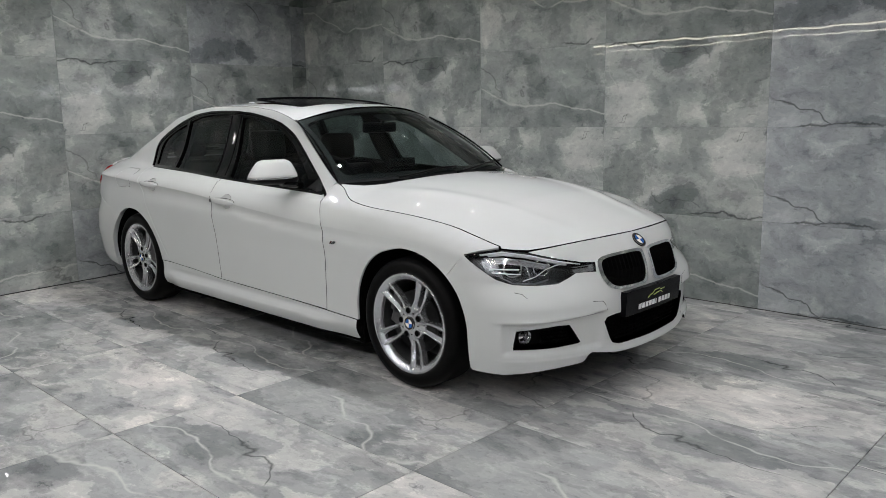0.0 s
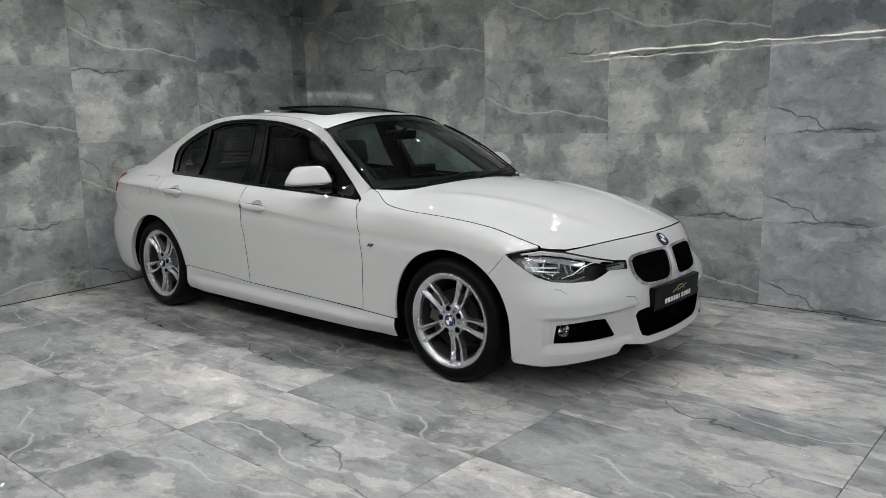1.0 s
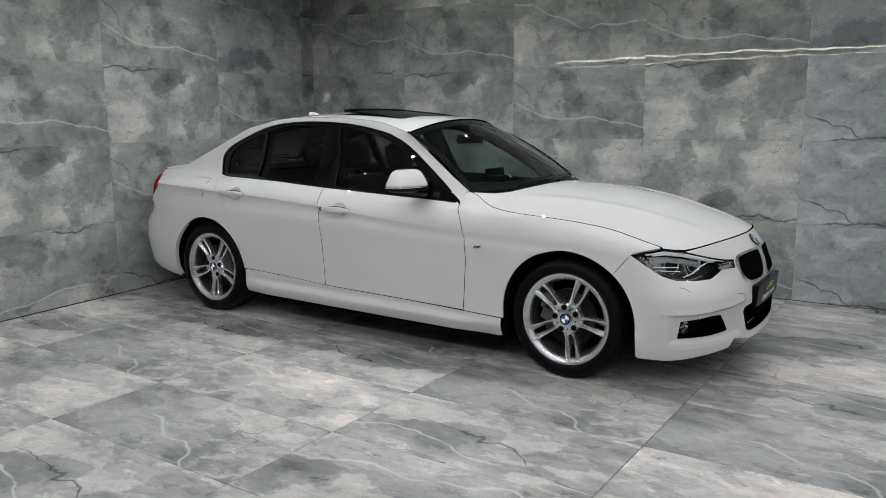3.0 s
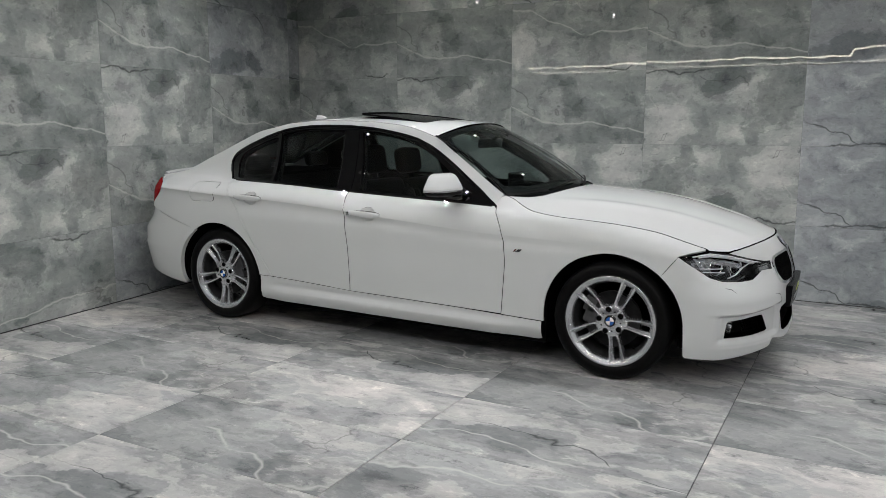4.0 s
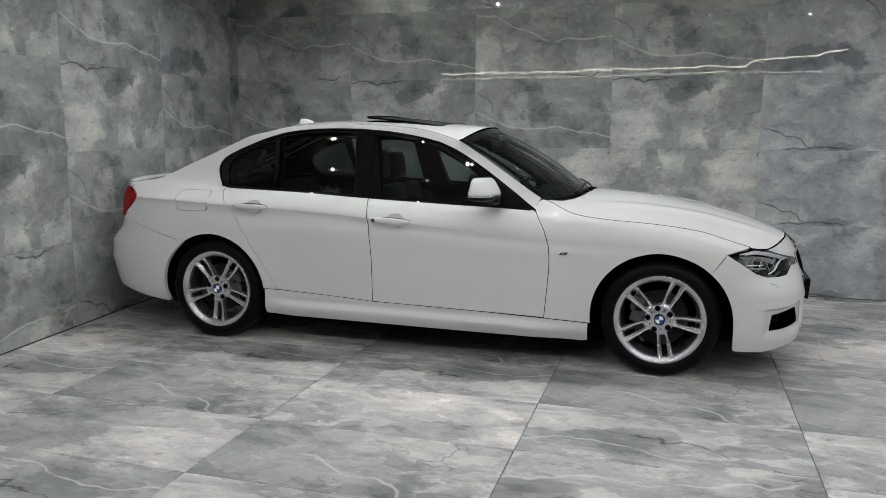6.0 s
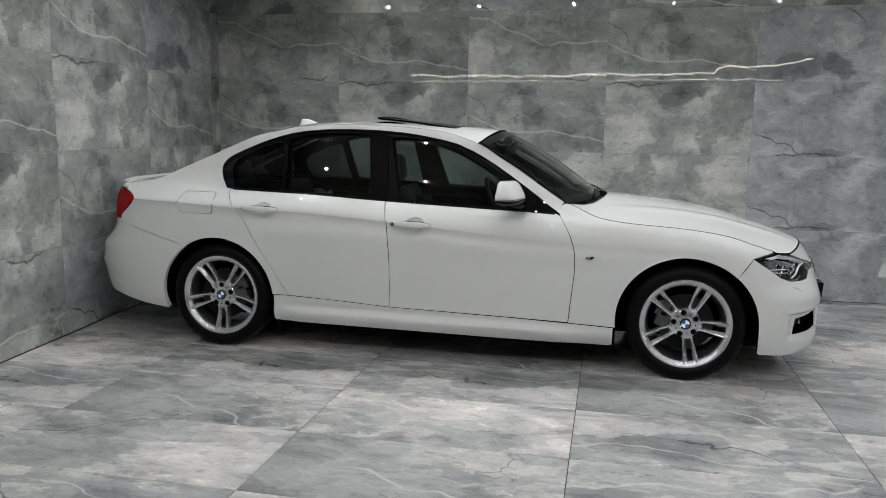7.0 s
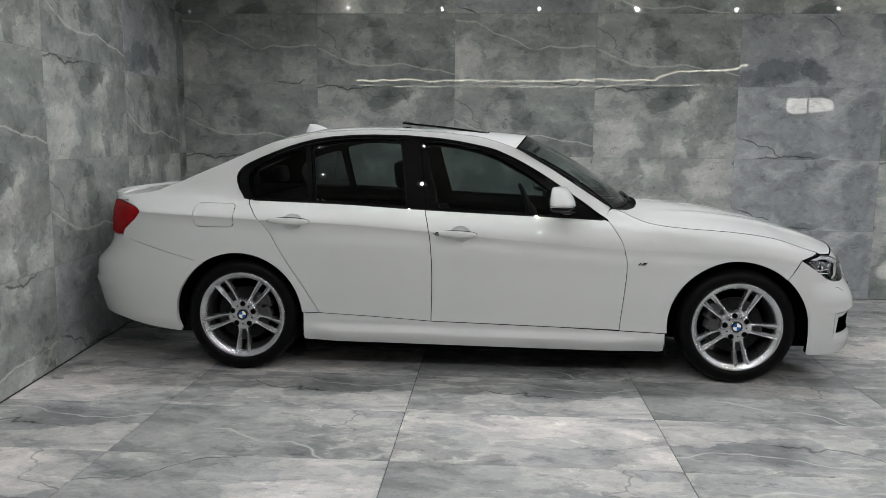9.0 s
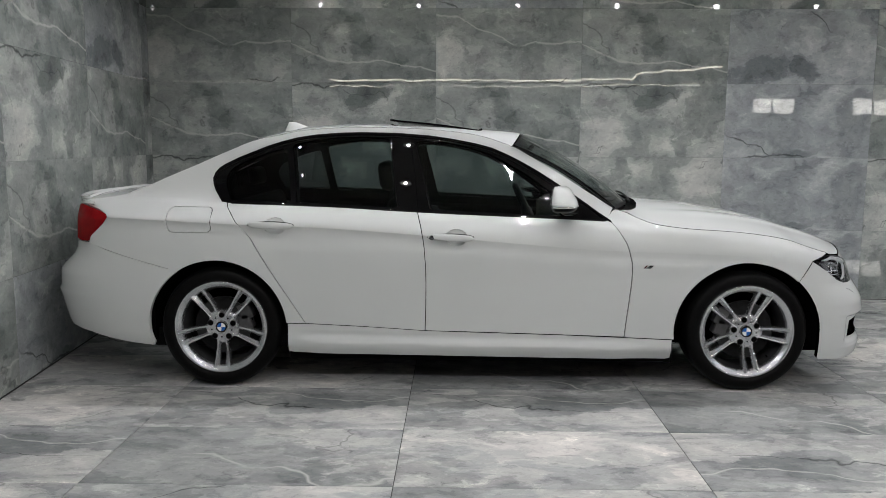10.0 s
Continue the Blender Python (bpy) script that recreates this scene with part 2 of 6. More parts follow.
# the six prints of the wall tiles
VEIN_DOWN = [(0, .53), (.12, .42), (.24, .31), (.38, .275), (.53, .285), (.63, .30), (.76, .24), (.89, .205), (1, .155)]
PRINTS = {
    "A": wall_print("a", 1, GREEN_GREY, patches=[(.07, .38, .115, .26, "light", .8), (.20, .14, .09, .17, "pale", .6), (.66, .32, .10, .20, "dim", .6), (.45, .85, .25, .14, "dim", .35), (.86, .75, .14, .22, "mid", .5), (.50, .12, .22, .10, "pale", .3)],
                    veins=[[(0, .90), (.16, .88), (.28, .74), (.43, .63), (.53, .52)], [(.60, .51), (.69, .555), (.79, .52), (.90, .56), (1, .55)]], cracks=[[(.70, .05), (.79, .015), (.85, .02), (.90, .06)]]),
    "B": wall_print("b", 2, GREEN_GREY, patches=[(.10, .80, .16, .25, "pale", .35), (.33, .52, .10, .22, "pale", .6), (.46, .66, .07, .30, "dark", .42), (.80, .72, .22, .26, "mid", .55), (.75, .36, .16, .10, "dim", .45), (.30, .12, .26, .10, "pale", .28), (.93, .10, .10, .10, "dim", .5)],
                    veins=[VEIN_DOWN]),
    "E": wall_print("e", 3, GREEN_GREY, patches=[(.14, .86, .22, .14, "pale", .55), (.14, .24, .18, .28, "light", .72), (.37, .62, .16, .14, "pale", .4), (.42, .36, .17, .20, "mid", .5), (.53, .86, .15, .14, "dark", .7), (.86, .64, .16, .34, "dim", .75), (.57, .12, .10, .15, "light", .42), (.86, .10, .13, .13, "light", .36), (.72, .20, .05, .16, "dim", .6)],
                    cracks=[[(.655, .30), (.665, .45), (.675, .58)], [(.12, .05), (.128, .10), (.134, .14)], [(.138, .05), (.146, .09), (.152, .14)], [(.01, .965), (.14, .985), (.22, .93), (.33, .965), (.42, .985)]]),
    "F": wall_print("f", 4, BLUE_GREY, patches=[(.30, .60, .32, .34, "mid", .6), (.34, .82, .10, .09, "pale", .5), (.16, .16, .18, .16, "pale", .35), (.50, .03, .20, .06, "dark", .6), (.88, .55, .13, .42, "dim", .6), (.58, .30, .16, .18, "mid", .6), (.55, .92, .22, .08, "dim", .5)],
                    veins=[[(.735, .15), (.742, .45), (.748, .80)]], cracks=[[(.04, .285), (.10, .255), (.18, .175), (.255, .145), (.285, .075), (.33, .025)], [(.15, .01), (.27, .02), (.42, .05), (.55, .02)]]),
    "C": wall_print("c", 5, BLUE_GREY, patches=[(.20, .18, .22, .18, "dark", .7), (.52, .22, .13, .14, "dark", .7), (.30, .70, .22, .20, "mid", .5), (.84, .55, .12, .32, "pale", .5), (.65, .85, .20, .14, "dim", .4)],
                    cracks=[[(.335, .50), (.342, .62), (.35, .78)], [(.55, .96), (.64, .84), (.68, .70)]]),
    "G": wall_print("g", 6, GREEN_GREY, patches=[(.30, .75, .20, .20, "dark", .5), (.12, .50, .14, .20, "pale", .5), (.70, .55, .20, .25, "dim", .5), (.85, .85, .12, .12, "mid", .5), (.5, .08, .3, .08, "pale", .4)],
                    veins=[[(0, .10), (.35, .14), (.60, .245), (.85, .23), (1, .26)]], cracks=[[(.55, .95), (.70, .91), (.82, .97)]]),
}
MAT_FLOOR_TILE = marble("floor_marble", (0.205, 0.216, 0.217), (0.375, 0.385, 0.380), (0.635, 0.618, 0.590), (0.62, 1.0, 1), (0.8, 1.8, 1), 0.012, 0.00022, 0.9, 0.6, 1.0)
MAT_GROUT = plain("grout", (0.24, 0.25, 0.245), 0.9, grain=0.2)
MAT_FLOOR_GROUT = plain("floor_grout", (0.035, 0.035, 0.034), 0.9, grain=0.2)
MAT_PLASTER = plain("plaster", (0.30, 0.30, 0.29), 0.85, grain=0.08, scale=6)
MAT_DARK_WALL = plain("dark_wall_paint", (0.05, 0.052, 0.053), 0.7, grain=0.15, scale=4)
MAT_CEILING = plain("ceiling_paint", (0.22, 0.22, 0.22), 0.9, grain=0.06, scale=5)
MAT_WHITE_METAL = plain("white_powder_coat", (0.75, 0.75, 0.74), 0.4, grain=0.03)
MAT_BLACK_FRAME = plain("black_window_frame", (0.02, 0.02, 0.02), 0.4, grain=0.1)
MAT_LED = glow("led_strip", (1.0, 0.93, 0.76), 11.0)
MAT_SPOT = glow("downlight_lens", (1.0, 0.97, 0.93), 300.0)
MAT_SUNLIT = glow("sunlit_yard_beyond", (0.97, 0.98, 1.0), 30.0)
MAT_DAYLIGHT = glow("daylight_beyond", (1.0, 0.97, 0.91), 7.0)


# ---------------------------------------------------------------- building helpers
def mesh_object(name, bm, material, parent=None, smooth=False):
    me = bpy.data.meshes.new(name)
    bm.normal_update()
    bm.to_mesh(me)
    bm.free()
    if smooth:
        me.polygons.foreach_set("use_smooth", [True] * len(me.polygons))
    me.materials.append(material)
    ob = new(name, me)
    ob.parent = parent
    return ob


def box_into(bm, x0, x1, y0, y1, z0, z1, bevel=0.0, m=None):
    r = bmesh.ops.create_cube(bm, size=1)
    vs = r["verts"]
    bmesh.ops.scale(bm, vec=(abs(x1 - x0), abs(y1 - y0), abs(z1 - z0)), verts=vs)
    bmesh.ops.translate(bm, vec=((x0 + x1) / 2, (y0 + y1) / 2, (z0 + z1) / 2), verts=vs)
    if bevel:
        es = list({e for v in vs for e in v.link_edges})
        out = bmesh.ops.bevel(bm, geom=es, offset=bevel, segments=2, profile=0.5, affect="EDGES")
        vs = list({v for f in out["faces"] for v in f.verts} | {v for v in vs if v.is_valid})
    if m is not None:
        bmesh.ops.transform(bm, matrix=m, verts=vs)
    return vs


def box(name, x0, x1, y0, y1, z0, z1, material, parent=None, bevel=0.0):
    bm = bmesh.new()
    box_into(bm, x0, x1, y0, y1, z0, z1, bevel)
    return mesh_object(name, bm, material, parent)


def loft(bm, rings, closed=True, caps=True):
    rows = [[bm.verts.new(p) for p in r] for r in rings]
    n = len(rows[0])
    for a, b in zip(rows[:-1], rows[1:]):
        for i in range(n if closed else n - 1):
            bm.faces.new((a[i], a[(i + 1) % n], b[(i + 1) % n], b[i]))
    if caps and closed:
        bm.faces.new(rows[0][::-1])
        bm.faces.new(rows[-1])
    return rows


def tube(bm, pts, r, segs=8):
    """A round bar along points."""
    pts = [Vector(p) for p in pts]
    rings = []
    for i, p in enumerate(pts):
        d = (pts[min(i + 1, len(pts) - 1)] - pts[max(i - 1, 0)]).normalized()
        a = d.cross(Vector((0, 0, 1)))
        if a.length < 1e-3:
            a = d.cross(Vector((0, 1, 0)))
        a.normalize()
        b = d.cross(a)
        rings.append([p + (a * math.cos(2 * math.pi * k / segs) + b * math.sin(2 * math.pi * k / segs)) * r for k in range(segs)])
    loft(bm, rings)


def empty(name, x=0, y=0, z=0, rz=0):
    ob = new(name)
    ob.matrix_world = pose(x, y, z, 0, 0, rz)
    return ob


# ---------------------------------------------------------------- room
floor = box("floor", WEST_X, EAST_X, FAR_Y, BACK_Y + 0.3, -0.25, -0.010, MAT_FLOOR_GROUT)
tagged(floor, "polished grey marble-look porcelain tile floor with thin dark joints", "floor", kind="structure")
ceiling = box("ceiling", WEST_X, EAST_X, FAR_Y, BACK_Y + 0.3, CEIL_Z, CEIL_Z + 0.2, MAT_CEILING)
tagged(ceiling, "plain grey painted showroom ceiling with downlights", "ceiling", kind="structure")
wall_back = box("wall_north", LEFT_X - 0.3, EAST_X, BACK_Y + 0.010, BACK_Y + 0.3, -0.01, CEIL_Z, MAT_GROUT)
tagged(wall_back, "showroom wall clad in polished grey-green marble tiles", "wall", kind="structure")
WING = pose(LEFT_X, BACK_Y, 0, 0, 0, 90 + WING_TURN)      # x runs towards the corner, y into the wall
wall_left = box("wall_west", -7.62, 0.02, 0.010, 0.30, -0.01, CEIL_Z, MAT_GROUT)
wall_left.matrix_world = WING
tagged(wall_left, "wing wall clad in polished grey-green marble tiles", "wall", kind="structure")
# dark strip standing for the shadow gap where the wall tiles meet the floor
joint_left = box("trim_west", -7.60, -0.004, -0.005, 0.0, 0.0005, 0.007, MAT_FLOOR_GROUT)
joint_left.matrix_world = WING
tagged(joint_left, "thin dark strip for the shadow gap along the tiled wall's foot", "trim", kind="structure")
joint_back = box("trim_north", LEFT_X + 0.006, EAST_X, BACK_Y - 0.004, BACK_Y, 0.0005, 0.005, MAT_FLOOR_GROUT)
tagged(joint_back, "thin dark strip for the shadow gap along the tiled wall's foot", "trim", kind="structure")
wall_hall_end = box("wall_hall_north", WEST_X, LEFT_X + 0.55, WING_Y, WING_Y + 0.2, -0.01, CEIL_Z, MAT_PLASTER)
tagged(wall_hall_end, "plain plastered wall beside the tiled bay", "wall", kind="structure")


def window_wall(name, axis, at, lo, hi, openings, sill, head, label):
    """A wall across the hall with window openings cut right through; axis 'y' runs along x at y = at."""
    bm = bmesh.new()
    edges = [lo] + [v for o in openings for v in o] + [hi]
    t0, t1 = (at - 0.25, at) if axis == "y" or at < 0 else (at, at + 0.25)
    def put(a, b, z0, z1):
        if axis == "y":
            box_into(bm, a, b, t0, t1, z0, z1)
        else:
            box_into(bm, t0, t1, a, b, z0, z1)
    for a, b in zip(edges[0::2], edges[1::2]):
        put(a, b, -0.01, CEIL_Z)
    for a, b in openings:
        put(a, b, -0.01, sill)
        put(a, b, head, CEIL_Z)
    w = tagged(mesh_object(name, bm, MAT_DARK_WALL), label, "wall", kind="structure")
    return w


OPEN_S = [(x, x + 1.4) for x in (3.55, 6.6)]
OPEN_E = [(-10.6, -10.0), (-9.2, -8.35), (-8.0, -7.33), (-7.25, -6.5), (-6.3, -5.75), (-5.05, -4.75), (-4.4, -3.85)]
window_wall("wall_south", "y", FAR_Y, WEST_X, EAST_X, OPEN_S, 2.20, 2.70, "dark painted hall wall with a row of high windows")
window_wall("wall_east", "x", EAST_X, FAR_Y, BACK_Y + 0.3, OPEN_E, 2.05, 2.42, "dark painted hall wall with a row of high windows")
wall_west_far = box("wall_hall_west", WEST_X - 0.2, WEST_X, FAR_Y, WING_Y + 0.2, -0.01, CEIL_Z, MAT_DARK_WALL)
tagged(wall_west_far, "dark painted end wall of the hall", "wall", kind="structure")
for i, (a, b) in enumerate(OPEN_S):
    bm = bmesh.new()
    for u0, u1, z0, z1 in ((a, b, 2.20, 2.24), (a, b, 2.66, 2.70), (a, a + 0.05, 2.24, 2.66), (b - 0.05, b, 2.24, 2.66), ((a + b) / 2 - 0.025, (a + b) / 2 + 0.025, 2.24, 2.66)):
        box_into(bm, u0, u1, FAR_Y - 0.13, FAR_Y - 0.08, z0, z1)
    w = tagged(mesh_object("window_%d" % (i + 1), bm, MAT_BLACK_FRAME), "black framed high window with daylight behind", "window", kind="structure")
for i, (a, b) in enumerate(OPEN_E):
    bm = bmesh.new()
    for u0, u1, z0, z1 in ((a, b, 2.05, 2.07), (a, b, 2.40, 2.42), (a, b, 2.345, 2.36), (a, a + 0.02, 2.07, 2.40), (b - 0.02, b, 2.07, 2.40)):
        box_into(bm, EAST_X + 0.08, EAST_X + 0.13, u0, u1, z0, z1)
    tagged(mesh_object("window_%d" % (i + 3), bm, MAT_BLACK_FRAME), "black framed high window with daylight behind", "window", kind="structure")
bm = bmesh.new()
box_into(bm, WEST_X, EAST_X, FAR_Y - 1.0, FAR_Y - 0.95, 0.5, 3.2)
tagged(mesh_object("backdrop", bm, MAT_DAYLIGHT), "plain bright daylight beyond the windows", "backdrop", kind="structure")
bm = bmesh.new()
box_into(bm, EAST_X + 0.95, EAST_X + 1.0, FAR_Y, BACK_Y, 0.5, 3.2)
tagged(mesh_object("backdrop", bm, MAT_SUNLIT), "plain bright daylight beyond the windows", "backdrop", kind="structure")

# LED profiles hung on wires in front of the bay: two level runs, one of them stepping up at its end
def strip(name, pts, y, width, label):
    bm = bmesh.new()
    for (xa, za), (xb, zb) in zip(pts[:-1], pts[1:]):
        tube(bm, [(xa, y, za), (xb, y, zb)], width / 2, 6)
    thing = tagged(mesh_object(name, bm, MAT_LED), label, "ceiling light")
    for x, z in (pts[0], pts[len(pts) // 2], pts[-1]):
        bm = bmesh.new()
        tube(bm, [(x, y, z + width * 0.4), (x, y, CEIL_Z)], 0.0012, 5)
        mesh_object("hanging_wire", bm, MAT_WHITE_METAL, thing)
    return thing


strip("led_strip", [(-7.08, 2.165), (-2.92, 2.185), (-2.86, 2.255), (-2.72, 2.285), (-2.09, 2.31), (-1.70, 2.39)], 0.15, 0.020, "warm white LED strip hung from the ceiling, stepping up")
strip("led_strip", [(-7.08, 2.085), (-4.2, 2.10), (-2.0, 2.12)], 0.15, 0.009, "thin straight warm white LED strip hung from the ceiling")


def downlight():
    e = empty("downlight", 0, 0, CEIL_Z)
    bm = bmesh.new()
    bmesh.ops.create_cone(bm, cap_ends=False, segments=24, radius1=0.055, radius2=0.020, depth=0.012, matrix=pose(0, 0, -0.004))
    bmesh.ops.create_cone(bm, cap_ends=False, segments=24, radius1=0.062, radius2=0.064, depth=0.010, matrix=pose(0, 0, -0.003))
    mesh_object("trim_ring", bm, MAT_WHITE_METAL, e, True)
    bm = bmesh.new()
    bmesh.ops.create_circle(bm, cap_ends=True, segments=24, radius=0.0185, matrix=pose(0, 0, -0.003, 180))
    mesh_object("lens", bm, MAT_SPOT, e)
    return tagged(e, "small round white recessed ceiling downlight, switched on", "downlight", "ceiling downlights")


# x, y and watts of the stronger fittings: rows over the car and in front of it
SPOTS = ([(-6.78 + 1.05 * k, 2.48, (26.0, 40.0, 36.0, 36.0, 33.0, 25.0, 22.0, 22.0)[k]) for k in range(8)]
         + [(-6.85 + 1.15 * k, 0.62, (15.0, 19.0, 15.0)[k] if k < 3 else 13.0) for k in range(8)] + [(-6.75 + 1.15 * k, -1.45, 37.0 if k else 33.0) for k in range(8)])
SMALL = [(-6.2 + 1.04 * k, 4.06) for k in range(8)] + [(-7.0 + 1.3 * k + shift, y) for y, shift in ((-3.3, 0.0), (-5.1, 0.5), (-7.2, 0.2)) for k in range(7)]
proto = downlight()
for i, (x, y, watts) in enumerate(SPOTS + [(x, y, 0.0) for x, y in SMALL]):
    d = proto if i == 0 else copy_thing(proto, pose(x, y, CEIL_Z))
    d.matrix_world = pose(x, y, CEIL_Z)
    if watts:
        lamp = bpy.data.lights.new("downlight_lamp", "SPOT")
        lamp.energy, lamp.color, lamp.shadow_soft_size = watts, (0.992, 0.982, 1.03), 0.010 if watts < 20 else 0.018
        lamp.spot_size, lamp.spot_blend = radians(168), 0.75
        lo = new("downlight_lamp", lamp)
        lo.matrix_world = pose(x, y, CEIL_Z - 0.02)

# ---------------------------------------------------------------- the car: its surfaces
# Car axes: X forward from the front axle, h out from the centre line (to the driver's side, which faces the hall), z up.
CAR_X, CAR_Y = -3.762, 2.685
WHEELBASE = 2.81


def pchip(*pts):
    """A smooth curve through (x, y) points that never overshoots; straight beyond its ends."""
    p = np.array(sorted(pts), float)
    x, y = p[:, 0], p[:, 1]
    d = np.diff(y) / np.diff(x)
    m = np.empty_like(y)
    m[0], m[-1] = d[0], d[-1]
    if len(x) > 2:
        a, b = d[:-1], d[1:]
        ok = a * b > 0
        m[1:-1] = np.where(ok, 2 * a * b / np.where(ok, a + b, 1), 0)

    def f(q):
        q = np.asarray(q, float)
        i = np.clip(np.searchsorted(x, q) - 1, 0, len(x) - 2)
        w = x[i + 1] - x[i]
        t = np.clip((q - x[i]) / w, 0, 1)
        r = ((1 + 2 * t) * (1 - t) ** 2 * y[i] + t * (1 - t) ** 2 * w * m[i]
             + t * t * (3 - 2 * t) * y[i + 1] + t * t * (t - 1) * w * m[i + 1])
        return r + np.where(q < x[0], (q - x[0]) * m[0], 0) + np.where(q > x[-1], (q - x[-1]) * m[-1], 0)
    return f


def columns(zs, hs, q):
    """The same in each column: heights zs, widths hs (K, N), asked at q (N)."""
    zs = np.maximum.accumulate(zs + np.arange(len(zs))[:, None] * 1e-4, axis=0)
    w = np.maximum(np.diff(zs, axis=0), 1e-4)
    d = np.diff(hs, axis=0) / w
    m = np.empty_like(hs)
    m[0], m[-1] = d[0], d[-1]
    a, b = d[:-1], d[1:]
    ok = a * b > 0
    m[1:-1] = np.where(ok, 2 * a * b / np.where(ok, a + b, 1), 0)
    n = np.arange(len(q))
    i = np.clip((q[None, :] >= zs[1:-1]).sum(axis=0), 0, len(zs) - 2)
    ww = w[i, n]
    t = np.clip((q - zs[i, n]) / ww, 0, 1)
    r = ((1 + 2 * t) * (1 - t) ** 2 * hs[i, n] + t * (1 - t) ** 2 * ww * m[i, n]
         + t * t * (3 - 2 * t) * hs[i + 1, n] + t * t * (t - 1) * ww * m[i + 1, n])
    return r + np.where(q < zs[0], (q - zs[0]) * m[0], 0) + np.where(q > zs[-1], (q - zs[-1]) * m[-1], 0)


def along(values):
    return pchip(*zip((0.42, 0.2, 0, -0.4, -0.75, -1.2, -1.75, -2.3, -2.81, -3.2, -3.45, -3.65), values))


SIDE_H = [along(v) for v in (
    (.835, .845, .845, .835, .835, .84, .84, .84, .845, .835, .79, .69),
    (.850, .878, .885, .866, .866, .870, .870, .876, .885, .872, .825, .72),
    (.853, .884, .892, .860, .858, .860, .860, .868, .892, .880, .835, .735),
    (.852, .888, .900, .868, .866, .872, .872, .880, .902, .892, .848, .755),
    (.845, .884, .902, .878, .876, .885, .887, .893, .905, .896, .852, .765),
    (.836, .874, .892, .885, .888, .8995, .9025, .904, .904, .8925, .848, .765),
    (.824, .866, .876, .876, .8785, .8882, .8908, .8908, .8862, .8705, .827, .75),
    (.820, .862, .874, .876, .881, .890, .893, .892, .887, .871, .826, .745),
    (.805, .836, .848, .852, .83, .828, .832, .822, .790, .765, .730, .67),
    (.785, .80, .825, .836, .768, .775, .780, .765, .712, .690, .670, .63))]
CREASE = pchip((.42, .66), (.2, .71), (0, .73), (-.4, .745), (-.75, .757), (-1.28, .796), (-1.87, .843), (-2.29, .869), (-2.7, .882), (-3.06, .898), (-3.39, .909), (-3.65, .91))
CREASE_ON = pchip((.3, 0), (-.2, .15), (-.75, .35), (-1.1, .6), (-1.6, 1), (-3.2, 1), (-3.5, .8))
SHOULDER = along((.69, .765, .795, .83, .873, .895, .92, .95, .962, .965, .96, .945))
BELT = along((.715, .795, .822, .856, .905, .925, .948, .975, .985, .99, .985, .965))
# the upper edge of the flank: bonnet joint, screen pillar, roof rail, rear screen, boot
EDGE = ((.70, .665, .58), (.55, .715, .66), (.45, .738, .715), (.36, .765, .73), (.2, .815, .765), (0, .846, .795), (-.14, .858, .805), (-.3, .868, .808), (-.474, .888, .79), (-.59, .926, .74), (-.62, .942, .722), (-.69, .966, .710),
        (-.8, 1.032, .692), (-.95, 1.128, .654), (-1.1, 1.218, .609), (-1.24, 1.296, .568), (-1.5, 1.368, .563), (-1.8, 1.392, .56), (-2.1, 1.398, .555),
        (-2.4, 1.380, .553), (-2.55, 1.35, .555), (-2.66, 1.328, .56), (-2.835, 1.26, .57), (-3.0, 1.187, .585), (-3.16, 1.119, .60), (-3.28, 1.065, .61), (-3.4, 1.02, .62), (-3.65, .985, .62))
EDGE_Z = pchip(*[(x, z) for x, z, h in EDGE])
EDGE_H = pchip(*[(x, h) for x, z, h in EDGE])


def side_h(X, z):
    """How far out the flank lies at X and height z."""
    X, z = np.broadcast_arrays(np.asarray(X, float), np.asarray(z, float))
    shape, X, z = X.shape, X.ravel(), z.ravel()
    one = np.ones_like(X)
    c = CREASE(X)
    k5 = np.minimum(.735, c - .075)
    zs = [.14 * one, .235 * one, .30 * one, .45 * one, np.minimum(.60, k5 - .06), k5, c - .030, c, SHOULDER(X), BELT(X), EDGE_Z(X)]
    hs = [f(X) for f in SIDE_H] + [EDGE_H(X)]
    h = columns(np.array(zs), np.array(hs), z)
    # the pressed crease: a sharp ridge that fades out towards the front wing
    h = h + .0080 * CREASE_ON(X) * np.exp(-np.abs(z - c) / np.where(z > c, .030, .016))
    return h.reshape(shape)


def side(u, v):
    """Flank: u is X, v is height."""
    return np.stack([u, -side_h(u, v), v], -1)


# centre line of bonnet, and of roof, rear screen and boot
BONNET_C = pchip((-.6, .985), (-.45, .978), (-.15, .953), (.2, .897), (.4, .845), (.57, .795), (.65, .766), (.71, .742))
ROOF_C = pchip((-1.1, 1.365), (-1.155, 1.379), (-1.4, 1.403), (-1.7, 1.42), (-2.1, 1.427), (-2.4, 1.412), (-2.6, 1.375), (-2.75, 1.325),
               (-3.0, 1.215), (-3.2, 1.125), (-3.35, 1.068), (-3.45, 1.046), (-3.6, 1.024), (-3.75, .998), (-3.8, .988))


def bonnet(u, v):
    """Bonnet: u is X, v is h (signed)."""
    a, he = np.abs(v), EDGE_H(u)
    z = BONNET_C(u) - (BONNET_C(u) - EDGE_Z(u)) * (a / he) ** 2.3
    ridge = np.interp(u, (-.5, .65), (.56, .33))
    z = z + .007 * np.exp(-((a - ridge) / .06) ** 2) * np.clip((u + .5) / .3, 0, 1) * np.clip((.66 - u) / .2, 0, 1)
    return np.stack([u, -v, z], -1)


def top(u, v):
    """Roof, rear screen and boot lid: u is X, v is h (signed)."""
    a, he = np.abs(v), EDGE_H(u)
    z = ROOF_C(u) - (ROOF_C(u) - EDGE_Z(u)) * (a / he) ** 2.6
    return np.stack([u, -v, z], -1)


